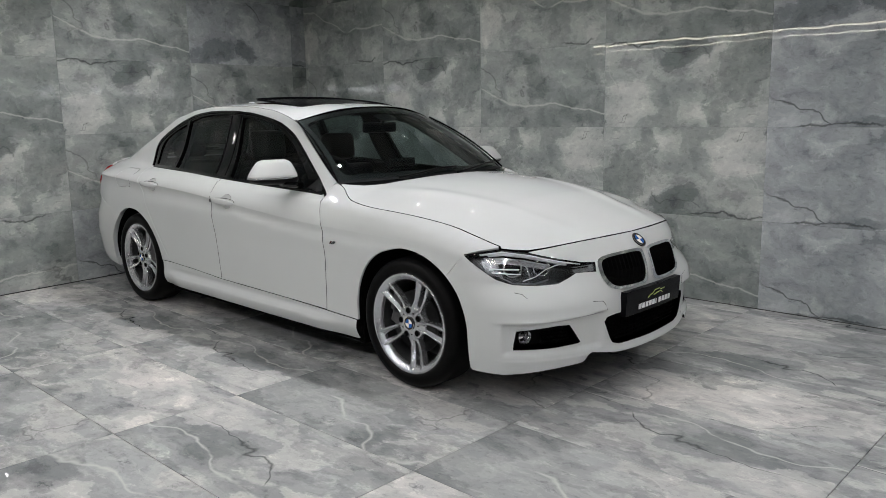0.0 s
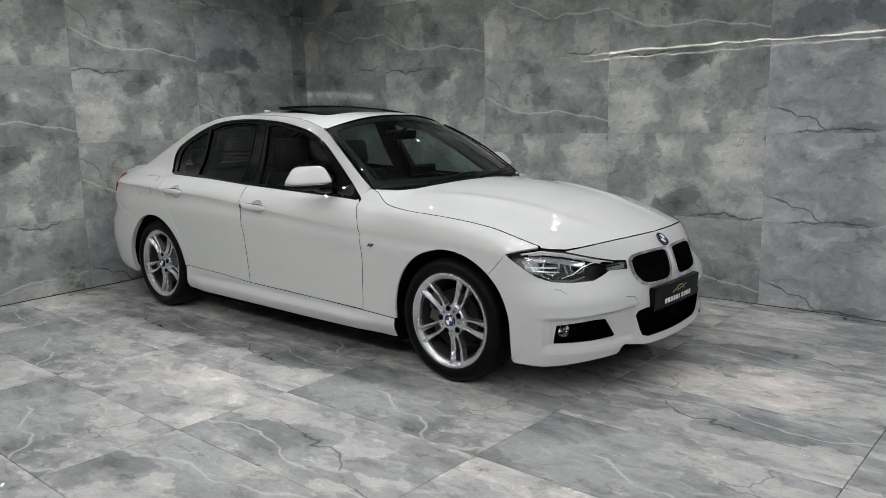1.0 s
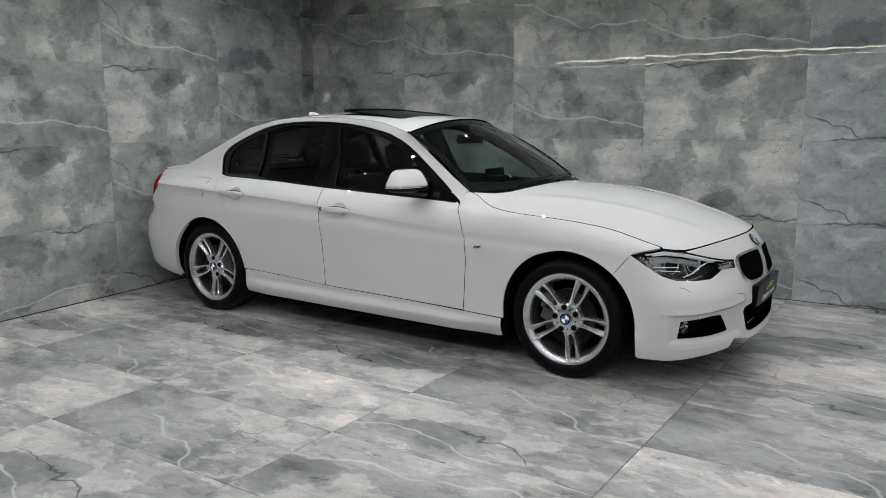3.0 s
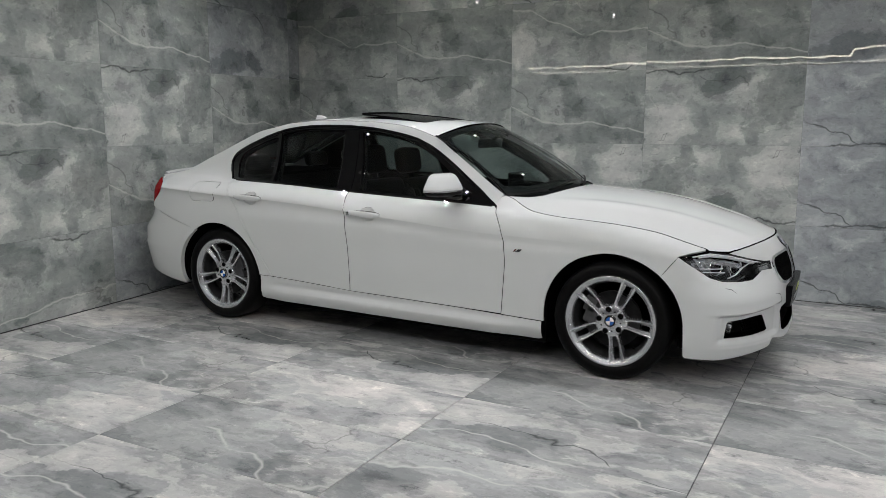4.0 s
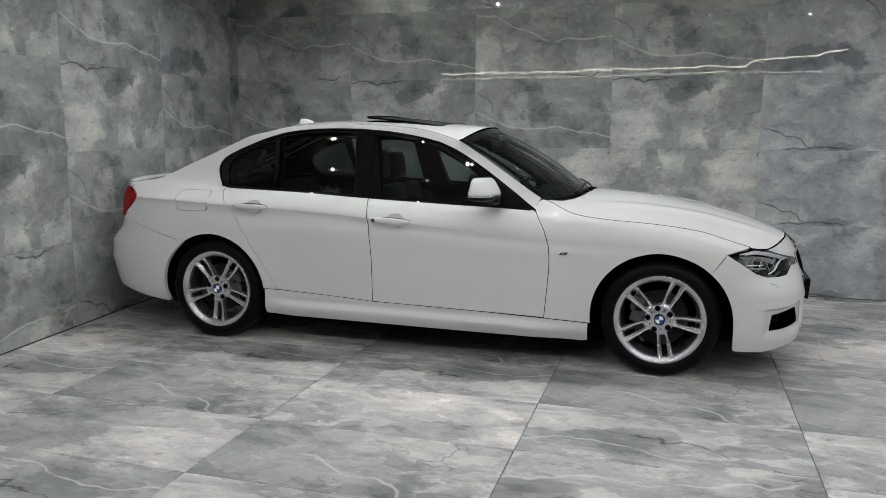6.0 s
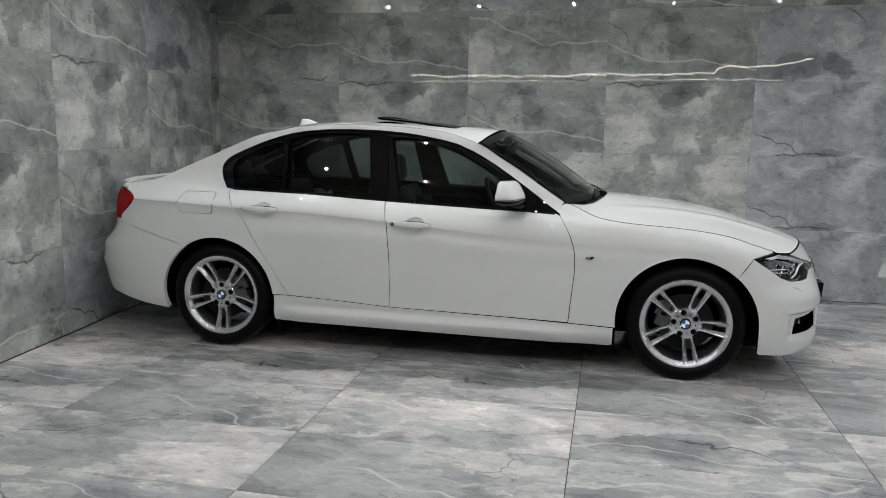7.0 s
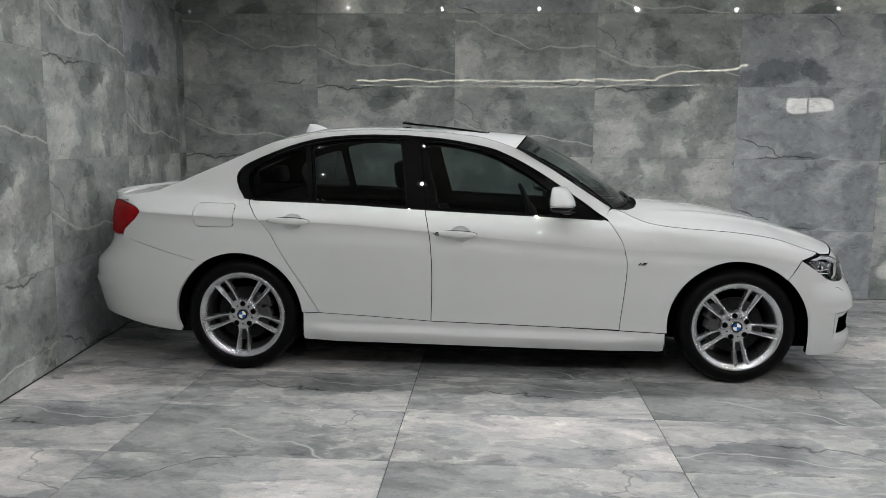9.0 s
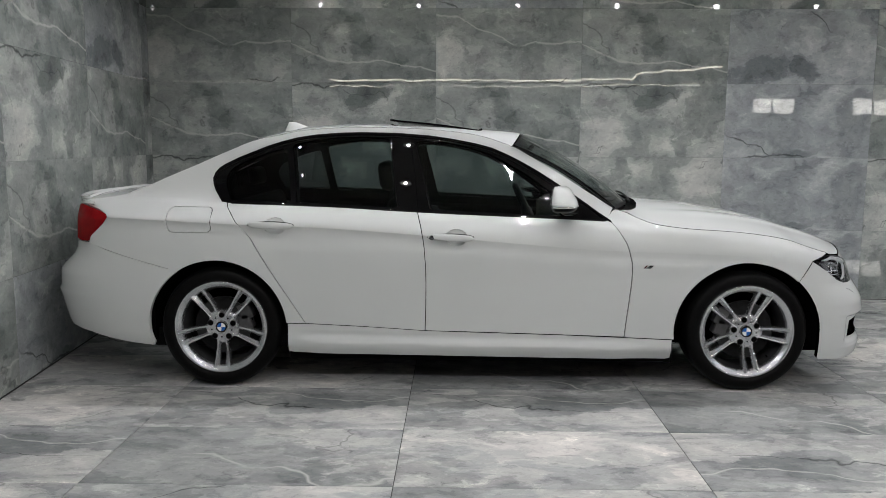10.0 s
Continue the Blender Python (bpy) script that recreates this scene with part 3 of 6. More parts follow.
NOSE_W = pchip((.13, .83), (.178, .852), (.3, .868), (.45, .870), (.6, .866), (.7, .845), (.76, .82), (.80, .80))
NOSE_0 = pchip((.13, .30), (.55, .30), (.7, .28), (.76, .26))
NOSE_C = pchip((.13, .74), (.16, .765), (.2, .78), (.3, .79), (.42, .79), (.5, .782), (.56, .775), (.62, .757), (.68, .728), (.73, .69), (.77, .65))
ROUND = 0.75


def nose_n(v):
    """How square the front end is in plan: the bumper's corners are fuller than those of the lamps."""
    t = np.clip((np.asarray(v, float) - .46) / .13, 0, 1)
    return 2.7 - .7 * t * t * (3 - 2 * t)


def nose(u, v):
    """Front end: u is the angle from the centre line (times ROUND), v is height."""
    a = np.asarray(u) / ROUND
    k = 2 / nose_n(v)
    x = NOSE_0(v) + (NOSE_C(v) - NOSE_0(v)) * np.sign(np.cos(a)) * np.abs(np.cos(a)) ** k + .035 * np.clip(np.cos(a), 0, 1) ** 4
    w = np.clip((x - .26) / .14, 0, 1)
    w = w * w * (3 - 2 * w)
    h = NOSE_W(v) * np.abs(np.sin(a)) ** k
    h = np.where(x < .41, h * w + side_h(np.minimum(x, .42), v) * (1 - w), h)
    return np.stack([x, -np.sign(a) * h, v], -1)


def nose_u(h, z):
    return float(np.sign(h) * np.arcsin(min(1, abs(h) / float(NOSE_W(z))) ** (float(nose_n(z)) / 2)) * ROUND)


def nose_ux(X, z):
    r = float(np.clip((X - NOSE_0(z)) / (NOSE_C(z) - NOSE_0(z)), -1, 1))
    return float(np.arccos(math.copysign(abs(r) ** (float(nose_n(z)) / 2), r)) * ROUND)


TAIL_W = pchip((.13, .82), (.2, .85), (.3, .885), (.5, .902), (.62, .897), (.75, .892), (.88, .88), (.95, .82), (1.0, .72), (1.04, .64))
TAIL_C = pchip((.13, -3.70), (.2, -3.755), (.3, -3.826), (.40, -3.855), (.45, -3.868), (.495, -3.881), (.515, -3.870), (.56, -3.869), (.598, -3.866), (.615, -3.855), (.70, -3.772), (.75, -3.752), (.9, -3.748), (.96, -3.752), (1.0, -3.762), (1.04, -3.765))
TAIL_0, TAIL_N = -3.0, 3.4


def tail(u, v):
    """Rear end: u is the angle from the centre line (times ROUND), v is height."""
    a = np.asarray(u) / ROUND
    s, c = np.sin(a), np.cos(a)
    L = TAIL_0 - TAIL_C(v)
    return np.stack([TAIL_0 - L * np.sign(c) * np.abs(c) ** (2 / TAIL_N), -TAIL_W(v) * np.sign(s) * np.abs(s) ** (2 / TAIL_N), v], -1)


def tail_ux(X, z):
    c = np.clip((TAIL_0 - X) / (TAIL_0 - float(TAIL_C(z))), 0, 1)
    return float(np.arccos(c ** (TAIL_N / 2)) * ROUND)


def screen(u, v):
    """Windscreen: u across (-1..1), v up (0..1)."""
    b = 1 - u * u
    lo = np.stack([-.70 + .19 * b, -.705 * u, .966 + .012 * b], -1)
    hi = np.stack([-1.24 + .085 * b, -.568 * u, 1.296 + .079 * b], -1)
    p = lo + (hi - lo) * v[..., None]
    swell = 4 * v * (1 - v) * .028
    return p + np.stack([swell * .5, 0 * u, swell * .85], -1)

from mathutils import geometry


def outside_in(poly, pts):
    """Which of pts lie inside the polygon."""
    x, y = pts[:, 0], pts[:, 1]
    r = np.zeros(len(pts), bool)
    for (xa, ya), (xb, yb) in zip(poly, np.roll(poly, -1, axis=0)):
        hit = (ya > y) != (yb > y)
        r ^= hit & (x < (xb - xa) * (y - ya) / (yb - ya + 1e-12) + xa)
    return r


def resample(loop, step):
    out = []
    for a, b in zip(loop, np.roll(loop, -1, axis=0)):
        n = max(1, int(math.ceil(np.hypot(*(b - a)) / step)))
        out += [a + (b - a) * i / n for i in range(n)]
    return np.array(out)


def soften(pts, times=2, closed=True):
    """Cuts the corners of an outline."""
    p = np.array(pts, float)
    for _ in range(times):
        q = np.roll(p, -1, axis=0) if closed else p[1:]
        a = p if closed else p[:-1]
        r = np.empty((2 * len(a), 2))
        r[0::2], r[1::2] = a * .75 + q * .25, a * .25 + q * .75
        p = r if closed else np.vstack([p[:1], r, p[-1:]])
    return p


def rounded(pts, r):
    """A polygon with its corners rounded off over the length r."""
    p = np.array(pts, float)
    out = []
    for a, b, d in zip(np.roll(p, 1, axis=0), p, np.roll(p, -1, axis=0)):
        u, v = (a - b) / np.hypot(*(a - b)), (d - b) / np.hypot(*(d - b))
        for t in np.linspace(0, 1, 6):
            out.append((b + u * r) * (1 - t) ** 2 + 2 * t * (1 - t) * b + (b + v * r) * t * t)
    return np.array(out)


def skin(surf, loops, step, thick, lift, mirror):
    """A panel cut out of a surface: the outline and its holes, filled with an even net, with its edge turned in by thick."""
    loops = [resample(np.array(l, float), step) for l in loops]
    pts, edges = [], []
    for l in loops:
        n0 = len(pts)
        pts += [tuple(p) for p in l]
        edges += [(n0 + i, n0 + (i + 1) % len(l)) for i in range(len(l))]
    rim = np.array(pts)
    lo, hi = loops[0].min(axis=0), loops[0].max(axis=0)
    gx, gy = np.meshgrid(np.arange(lo[0] + step / 2, hi[0], step), np.arange(lo[1] + step / 2, hi[1], step))
    g = np.stack([gx.ravel(), gy.ravel()], -1)
    if surf is side:
        g = g[np.abs(g[:, 1] - CREASE(g[:, 0])) > .028]
        rx = np.arange(lo[0] + .008, hi[0], .016)
        g = np.vstack([g] + [np.stack([rx, CREASE(rx) + o], -1) for o in (.024, .014, .007, .0025, -.0015, -.006, -.013, -.024)])
    keep = outside_in(loops[0], g)
    for l in loops[1:]:
        keep &= ~outside_in(l, g)
    g = g[keep]
    if len(g):
        far = np.full(len(g), 9.0)
        for i in range(0, len(rim), 200):
            far = np.minimum(far, np.hypot(g[:, None, 0] - rim[None, i:i + 200, 0], g[:, None, 1] - rim[None, i:i + 200, 1]).min(axis=1))
        g = g[far > (.006 if surf is side else step * .45)]
    pts += [tuple(p) for p in g]
    vs, _, fs, *_ = geometry.delaunay_2d_cdt([Vector(p) for p in pts], edges, [], 0, 1e-7)
    uv = np.array([tuple(v) for v in vs])
    mid = np.array([uv[list(f)].mean(axis=0) for f in fs])
    ok = outside_in(loops[0], mid)
    for l in loops[1:]:
        ok &= ~outside_in(l, mid)
    fs = [tuple(f) for f, k in zip(fs, ok) if k]
    u, v, e = uv[:, 0], uv[:, 1], 1e-3
    P = surf(u, v)
    N = np.cross(surf(u + e, v) - surf(u - e, v), surf(u, v + e) - surf(u, v - e))
    N /= np.linalg.norm(N, axis=1)[:, None] + 1e-12
    if surf in (bonnet, top, nose, screen):
        N = -N
        fs = [f[::-1] for f in fs]
    P = P + N * lift
    if mirror:
        P, N = P * (1, -1, 1), N * (1, -1, 1)
        fs = [f[::-1] for f in fs]
    used = sorted({i for f in fs for i in f})
    number = {o: i for i, o in enumerate(used)}
    P, N = P[used], N[used]
    fs = [tuple(number[i] for i in f) for f in fs]
    if thick:
        seen = {}
        for f in fs:
            for a, b in zip(f, f[1:] + f[:1]):
                seen[(a, b)] = True
        border = [(a, b) for a, b in seen if (b, a) not in seen]
        out = np.zeros_like(P)
        for a, b in border:
            o = np.cross(P[b] - P[a], N[a])
            o /= np.linalg.norm(o) + 1e-12
            out[a] += o
            out[b] += o
        ring = sorted({i for ab in border for i in ab})
        at = {o: i for i, o in enumerate(ring)}
        o = out[ring]
        o /= np.linalg.norm(o, axis=1)[:, None] + 1e-12
        n0, n1 = len(P), len(P) + len(ring)
        P = np.vstack([P, P[ring], P[ring] - N[ring] * thick])
        N = np.vstack([N, o, o])
        fs += [(n0 + at[b], n0 + at[a], n1 + at[a], n1 + at[b]) for a, b in border]
    return P, N, fs


def blacken(me, thick):
    """Shut lines are dark: the shade in them is coloured onto a panel's turned-in edges."""
    if thick >= .01 and me.materials and me.materials[0] is MAT_PAINT and "wing" not in me.name and "bumper" not in me.name and "boot" not in me.name :
        me.materials.append(MAT_RUBBER)
        for f in me.polygons:
            if len(f.vertices) == 4:
                f.material_index = 1


def panel(name, surf, loops, material, parent, step=.03, thick=.02, lift=0.0, mirror=False, label=""):
    P, N, fs = skin(surf, loops, step, thick, lift, mirror)
    me = bpy.data.meshes.new(name)
    me.from_pydata(P.tolist(), [], fs)
    me.polygons.foreach_set("use_smooth", [True] * len(fs))
    me.update()
    me.normals_split_custom_set_from_vertices([Vector(n) for n in N])
    me.materials.append(material)
    blacken(me, thick)
    ob = new(name, me)
    ob.parent = parent
    if label:
        tagged(ob, label)
    return ob


def part(name, bm, material, parent, label="", smooth=True):
    ob = mesh_object(name, bm, material, parent, smooth)
    return tagged(ob, label) if label else ob


def lathe(bm, profile, segs=48, y_axis=True):
    """Turns (radius, y) round the y axis."""
    rows = []
    for r, y in profile:
        rows.append([bm.verts.new((r * math.cos(2 * math.pi * i / segs), y, r * math.sin(2 * math.pi * i / segs))) for i in range(segs)])
    for a, b in zip(rows[:-1], rows[1:]):
        for i in range(segs):
            bm.faces.new((a[i], a[(i + 1) % segs], b[(i + 1) % segs], b[i]))
    return rows


# ---------------------------------------------------------------- car materials
def paint(name, color):
    m, nt, b = node_material(name)
    co = nt.nodes.new("ShaderNodeTexCoord")
    nz = add(nt, "ShaderNodeTexNoise", Scale=2.5, Detail=3.0)
    join(nt, co, nz, 3, 0)
    r = ramp(nt, nz, [(0.3, tuple(c * .97 for c in color)), (0.7, color)])
    join(nt, r, b, 0, "Base Color")
    b.inputs["Roughness"].default_value = 0.5
    b.inputs["Specular IOR Level"].default_value = 0.0
    b.inputs["Coat Weight"].default_value = 1.0
    b.inputs["Coat Roughness"].default_value = 0.006
    peel = add(nt, "ShaderNodeTexNoise", Scale=220.0, Detail=1.0)
    join(nt, co, peel, 3, 0)
    bp = add(nt, "ShaderNodeBump", Strength=0.004, Distance=0.001)
    nt.links.new(peel.outputs[0], bp.inputs["Height"])
    nt.links.new(bp.outputs[0], b.inputs["Coat Normal"])
    return m


def tinted_glass(name, tint, gloss_rough=0.0, mirror=0.042):
    """Thin car glass: lets tinted light through, and mirrors the room by its angle."""
    m = bpy.data.materials.new(name)
    m.use_nodes = True
    nt = m.node_tree
    nt.nodes.clear()
    out = nt.nodes.new("ShaderNodeOutputMaterial")
    tr = nt.nodes.new("ShaderNodeBsdfTransparent")
    tr.inputs[0].default_value = (*tint, 1)
    gl = nt.nodes.new("ShaderNodeBsdfGlossy")
    gl.inputs["Roughness"].default_value = gloss_rough
    lw = nt.nodes.new("ShaderNodeLayerWeight")
    lw.inputs[0].default_value = 0.5
    p5 = nt.nodes.new("ShaderNodeMath")
    p5.operation, p5.inputs[1].default_value = "POWER", 5.0
    nt.links.new(lw.outputs["Facing"], p5.inputs[0])
    fr = nt.nodes.new("ShaderNodeMath")
    fr.operation, fr.inputs[1].default_value, fr.inputs[2].default_value = "MULTIPLY_ADD", 0.955, mirror
    nt.links.new(p5.outputs[0], fr.inputs[0])
    mx = nt.nodes.new("ShaderNodeMixShader")
    nt.links.new(fr.outputs[0], mx.inputs[0])
    nt.links.new(tr.outputs[0], mx.inputs[1])
    nt.links.new(gl.outputs[0], mx.inputs[2])
    nt.links.new(mx.outputs[0], out.inputs[0])
    return m


MAT_PAINT = paint("white_car_paint", (0.602, 0.619, 0.605))
MAT_GLOSS_BLACK = plain("gloss_black_trim", (0.002, 0.002, 0.0023), 0.6, coat=1.0, spec=0.0, gloss=0.004)
# also coats panel edges, standing for shade in the shut lines
MAT_RUBBER = plain("black_rubber", (0.004, 0.004, 0.004), 0.9, spec=0.0, grain=0.25, scale=60, bump=0.1)
MAT_TYRE = plain("tyre_rubber", (0.0035, 0.0035, 0.0035), 0.42, spec=0.08, grain=0.2, scale=50, bump=0.15)
MAT_PLASTIC = plain("black_plastic", (0.007, 0.007, 0.0075), 0.45, spec=0.1, grain=0.15, scale=80, bump=0.1)
MAT_CHROME = plain("chrome", (0.86, 0.87, 0.88), 0.06, metal=0.97, grain=0.02)
MAT_DARK_CHROME = plain("dark_chrome", (0.22, 0.23, 0.24), 0.18, metal=1.0, grain=0.05)
MAT_ALLOY = plain("silver_alloy_paint", (0.60, 0.61, 0.625), 0.27, metal=0.88, grain=0.05, scale=300, coat=0.4, gloss=0.03)
MAT_STEEL = plain("brake_steel", (0.010, 0.010, 0.010), 0.6, spec=0.06, grain=0.3, scale=30)
MAT_CALIPER = plain("caliper_iron", (0.045, 0.045, 0.046), 0.5, grain=0.3, scale=40)
# near-black stands for shade inside the wheel; the barrel itself is silver
MAT_BARREL = plain("shade_dark_rim", (0.022, 0.0225, 0.023), 0.5, spec=0.12, metal=0.0, grain=0.15, scale=60)
MAT_LEATHER = plain("black_leather", (0.006, 0.006, 0.0065), 0.6, spec=0.2, grain=0.25, scale=90, bump=0.25)
MAT_CABIN = plain("dark_cabin_trim", (0.007, 0.0073, 0.0077), 0.8, spec=0.06, grain=0.15, scale=60, bump=0.1)
MAT_HEADLINER = plain("dark_headliner", (0.016, 0.016, 0.017), 0.95, grain=0.1, scale=90)
MAT_SCREEN_GLASS = tinted_glass("windscreen_glass", (0.60, 0.685, 0.67), mirror=0.085)
MAT_SIDE_GLASS = tinted_glass("side_glass", (0.43, 0.49, 0.48), mirror=0.05)
MAT_REAR_GLASS = tinted_glass("dark_rear_glass", (0.20, 0.22, 0.22))
MAT_REAR_SCREEN = tinted_glass("black_tinted_rear_screen", (0.05, 0.055, 0.055))
MAT_LENS = tinted_glass("lamp_cover", (0.93, 0.94, 0.95))
MAT_SUNROOF = plain("black_sunroof_glass", (0.004, 0.004, 0.005), 0.2, spec=0.08, grain=0.1)
MAT_PROJECTOR = plain("dark_lens_glass", (0.01, 0.011, 0.012), 0.04, grain=0.1)
MAT_LAMP_RED = plain("red_lamp_plastic", (0.25, 0.003, 0.005), 0.2, spec=0.0, coat=0.28, grain=0.2, scale=12)
MAT_LAMP_WHITE = plain("white_light_guide", (0.80, 0.81, 0.82), 0.2, grain=0.02)
MAT_LAMP_BODY = plain("grey_lamp_body", (0.16, 0.165, 0.17), 0.16, metal=0.75, grain=0.35, scale=30)
MAT_REFLECTOR = plain("bright_lamp_reflector", (0.78, 0.79, 0.80), 0.12, metal=0.8, grain=0.2, scale=40)
MAT_BLUE = plain("badge_blue", (0.015, 0.10, 0.36), 0.2, coat=0.8)
MAT_BADGE_WHITE = plain("badge_white", (0.80, 0.80, 0.80), 0.25, coat=0.8)
MAT_BADGE_RED = plain("badge_red", (0.07, 0.008, 0.010), 0.25)
MAT_PLATE = plain("black_plate", (0.004, 0.004, 0.005), 0.25, grain=0.1, spec=0.1)
MAT_PLATE_GREEN = plain("plate_green_print", (0.36, 0.42, 0.10), 0.4)

# ---------------------------------------------------------------- the car: panels
car = tagged(empty("car", CAR_X, CAR_Y, 0), "glossy white four-door saloon car with silver alloys on grey tiles", "car")
GAP = 0.0021
ARCH_F, ARCH_R = (-.013, .325, .372), (-2.822, .325, .368)


def arch(c, a0, a1, n=40, grow=0.0):
    """Part of a wheel arch from angle a0 to a1, degrees, 0 forward and 90 up."""
    def run(a):
        return math.cos(radians(a)) * (1.07 if c is ARCH_F and a < 90 else 1.0)
    return [(c[0] + (c[2] + grow) * run(a0 + (a1 - a0) * i / n), c[1] + (c[2] + grow) * math.sin(radians(a0 + (a1 - a0) * i / n))) for i in range(n + 1)]


def edge(x0, x1, n=24, down=0.002):
    return [(x, float(EDGE_Z(x)) - down) for x in np.linspace(x0, x1, n)]


def belt(x0, x1, n=12, down=0.0):
    return [(x, float(BELT(x)) - down) for x in np.linspace(x0, x1, n)]


FRONT_SEAM = [(-.722, .903), (-.687, .854), (-.655, .80), (-.639, .756), (-.624, .70), (-.620, .651), (-.621, .58), (-.628, .499), (-.638, .39), (-.647, .288)]
MID_SEAM = [(-1.757, .947), (-1.737, .881), (-1.724, .82), (-1.716, .761), (-1.709, .67), (-1.707, .579), (-1.708, .45), (-1.712, .316)]
REAR_SEAM = [(-2.798, .983), (-2.745, .935), (-2.700, .885), (-2.632, .81), (-2.592, .742), (-2.548, .668), (-2.500, .590), (-2.451, .512), (-2.402, .432), (-2.353, .352)]


def shift(pts, dx, dz=0.0):
    return [(x + dx, z + dz) for x, z in pts]


DLO_TOP = [(-.720, .905), (-.78, .944), (-.84, .989), (-.90, 1.030), (-.959, 1.070), (-1.035, 1.120), (-1.11, 1.167), (-1.19, 1.212), (-1.265, 1.250), (-1.357, 1.289), (-1.44, 1.310), (-1.514, 1.325), (-1.61, 1.341), (-1.701, 1.353),
           (-1.89, 1.367), (-2.08, 1.369), (-2.20, 1.366), (-2.332, 1.355), (-2.43, 1.340), (-2.522, 1.317), (-2.60, 1.292), (-2.68, 1.260), (-2.76, 1.228), (-2.834, 1.192), (-2.868, 1.170), (-2.890, 1.142), (-2.899, 1.113), (-2.893, 1.08), (-2.875, 1.043), (-2.831, .988)]
GLASS_FRONT = rounded([(-1.687, .958), (-1.776, 1.322), (-1.70, 1.328), (-1.576, 1.314), (-1.46, 1.287), (-1.357, 1.252), (-1.27, 1.207), (-1.173, 1.150), (-1.09, 1.093), (-1.007, 1.034), (-.935, .980), (-.945, .926)], .022)
GLASS_REAR = rounded([(-1.868, .966), (-1.917, 1.337), (-2.05, 1.345), (-2.205, 1.343), (-2.33, 1.330), (-2.462, 1.300), (-2.418, .990)], .022)
GLASS_QUARTER = rounded([(-2.445, .993), (-2.490, 1.284), (-2.55, 1.272), (-2.63, 1.245), (-2.739, 1.202), (-2.80, 1.168), (-2.826, 1.120), (-2.82, 1.070), (-2.785, .999)], .022)
FLAP = rounded([(-3.072, .836), (-2.838, .838), (-2.850, .966), (-3.090, .968)], .03)


def dish(cx, cz, a, b):
    return [(cx + a * math.cos(2 * math.pi * i / 28), cz + b * math.sin(2 * math.pi * i / 28)) for i in range(28)]


HANDLES = ((-2.524, .881, -0.4), (-1.578, .824, -1.0))


def handle(cx, cz, tilt, parent, mirror, keyhole):
    """A bow handle over a dished recess."""
    s = 1 if mirror else -1
    bm = bmesh.new()
    rings = []
    for i in range(19):
        t = i / 18 * 2 - 1
        x = cx + t * .122
        z = cz + math.sin(radians(tilt)) * t * .122 - .003 * t
        grow = max(0.0, 1 - abs(t) ** 3.2) ** .5
        hh = .0165 * grow + .0015
        base = float(side_h(x, z))
        out = .030 * max(0, 1 - t * t) ** .4 + .004
        ring = []
        for k in range(12):
            a = 2 * math.pi * k / 12
            ring.append((x, s * (base + out - .009 + .009 * math.cos(a)), z + hh * math.sin(a)))
        rings.append(ring)
    loft(bm, rings)
    bmesh.ops.recalc_face_normals(bm, faces=bm.faces[:])
    h = part("door_handle", bm, MAT_PAINT, parent, "white bow door handle")
    # seal line round the handle's foot
    ring = [(cx + .1235 * math.cos(a), cz + .0185 * math.sin(a)) for a in np.linspace(0, 2 * math.pi, 36, endpoint=False)]
    inner = [(cx + .121 * math.cos(a), cz + .0165 * math.sin(a)) for a in np.linspace(0, 2 * math.pi, 36, endpoint=False)]
    panel("handle_seal", side, [ring, inner], MAT_RUBBER, h, .02, .004, .0015, mirror)
    if keyhole:
        bm = bmesh.new()
        x = cx - .098
        y = float(side_h(x, cz)) + .0235
        bmesh.ops.create_cone(bm, cap_ends=True, segments=18, radius1=.0125, radius2=.0115, depth=.008, matrix=Matrix.Translation((x, s * y, cz)) @ pose(0, 0, 0, 90))
        part("key_lock", bm, MAT_DARK_CHROME, h, "chrome key lock")
    return h


def bowl_surf(cx, cz, a, b, depth):
    def f(u, v):
        r = np.clip(1 - ((u - cx) / a) ** 2 - ((v - cz) / b) ** 2, 0, 1)
        return np.stack([u, -(side_h(u, v) - depth * r ** .8), v], -1)
    return f


def skirt_surf(u, v):
    """The sill moulding: hollow under the doors, then a shelf that juts out and a face that leans in below it."""
    run = np.clip((u + 2.42) / .20, 0, 1) * np.clip((-.50 - u) / .25, 0, 1)
    run = run * run * (3 - 2 * run)
    top_z = np.interp(u, (-2.4, -.4), (.262, .232))
    s = np.clip((top_z + .022 - v) / .030, 0, 1)
    s = s * s * (3 - 2 * s)
    hollow = np.exp(-((v - top_z - .030) / .016) ** 2)
    lean = np.clip((top_z - v) / .08, 0, 1)
    out = run * (.024 * s - .008 * hollow) - .012 * lean
    return np.stack([u, -(side_h(u, v) + out), v], -1)


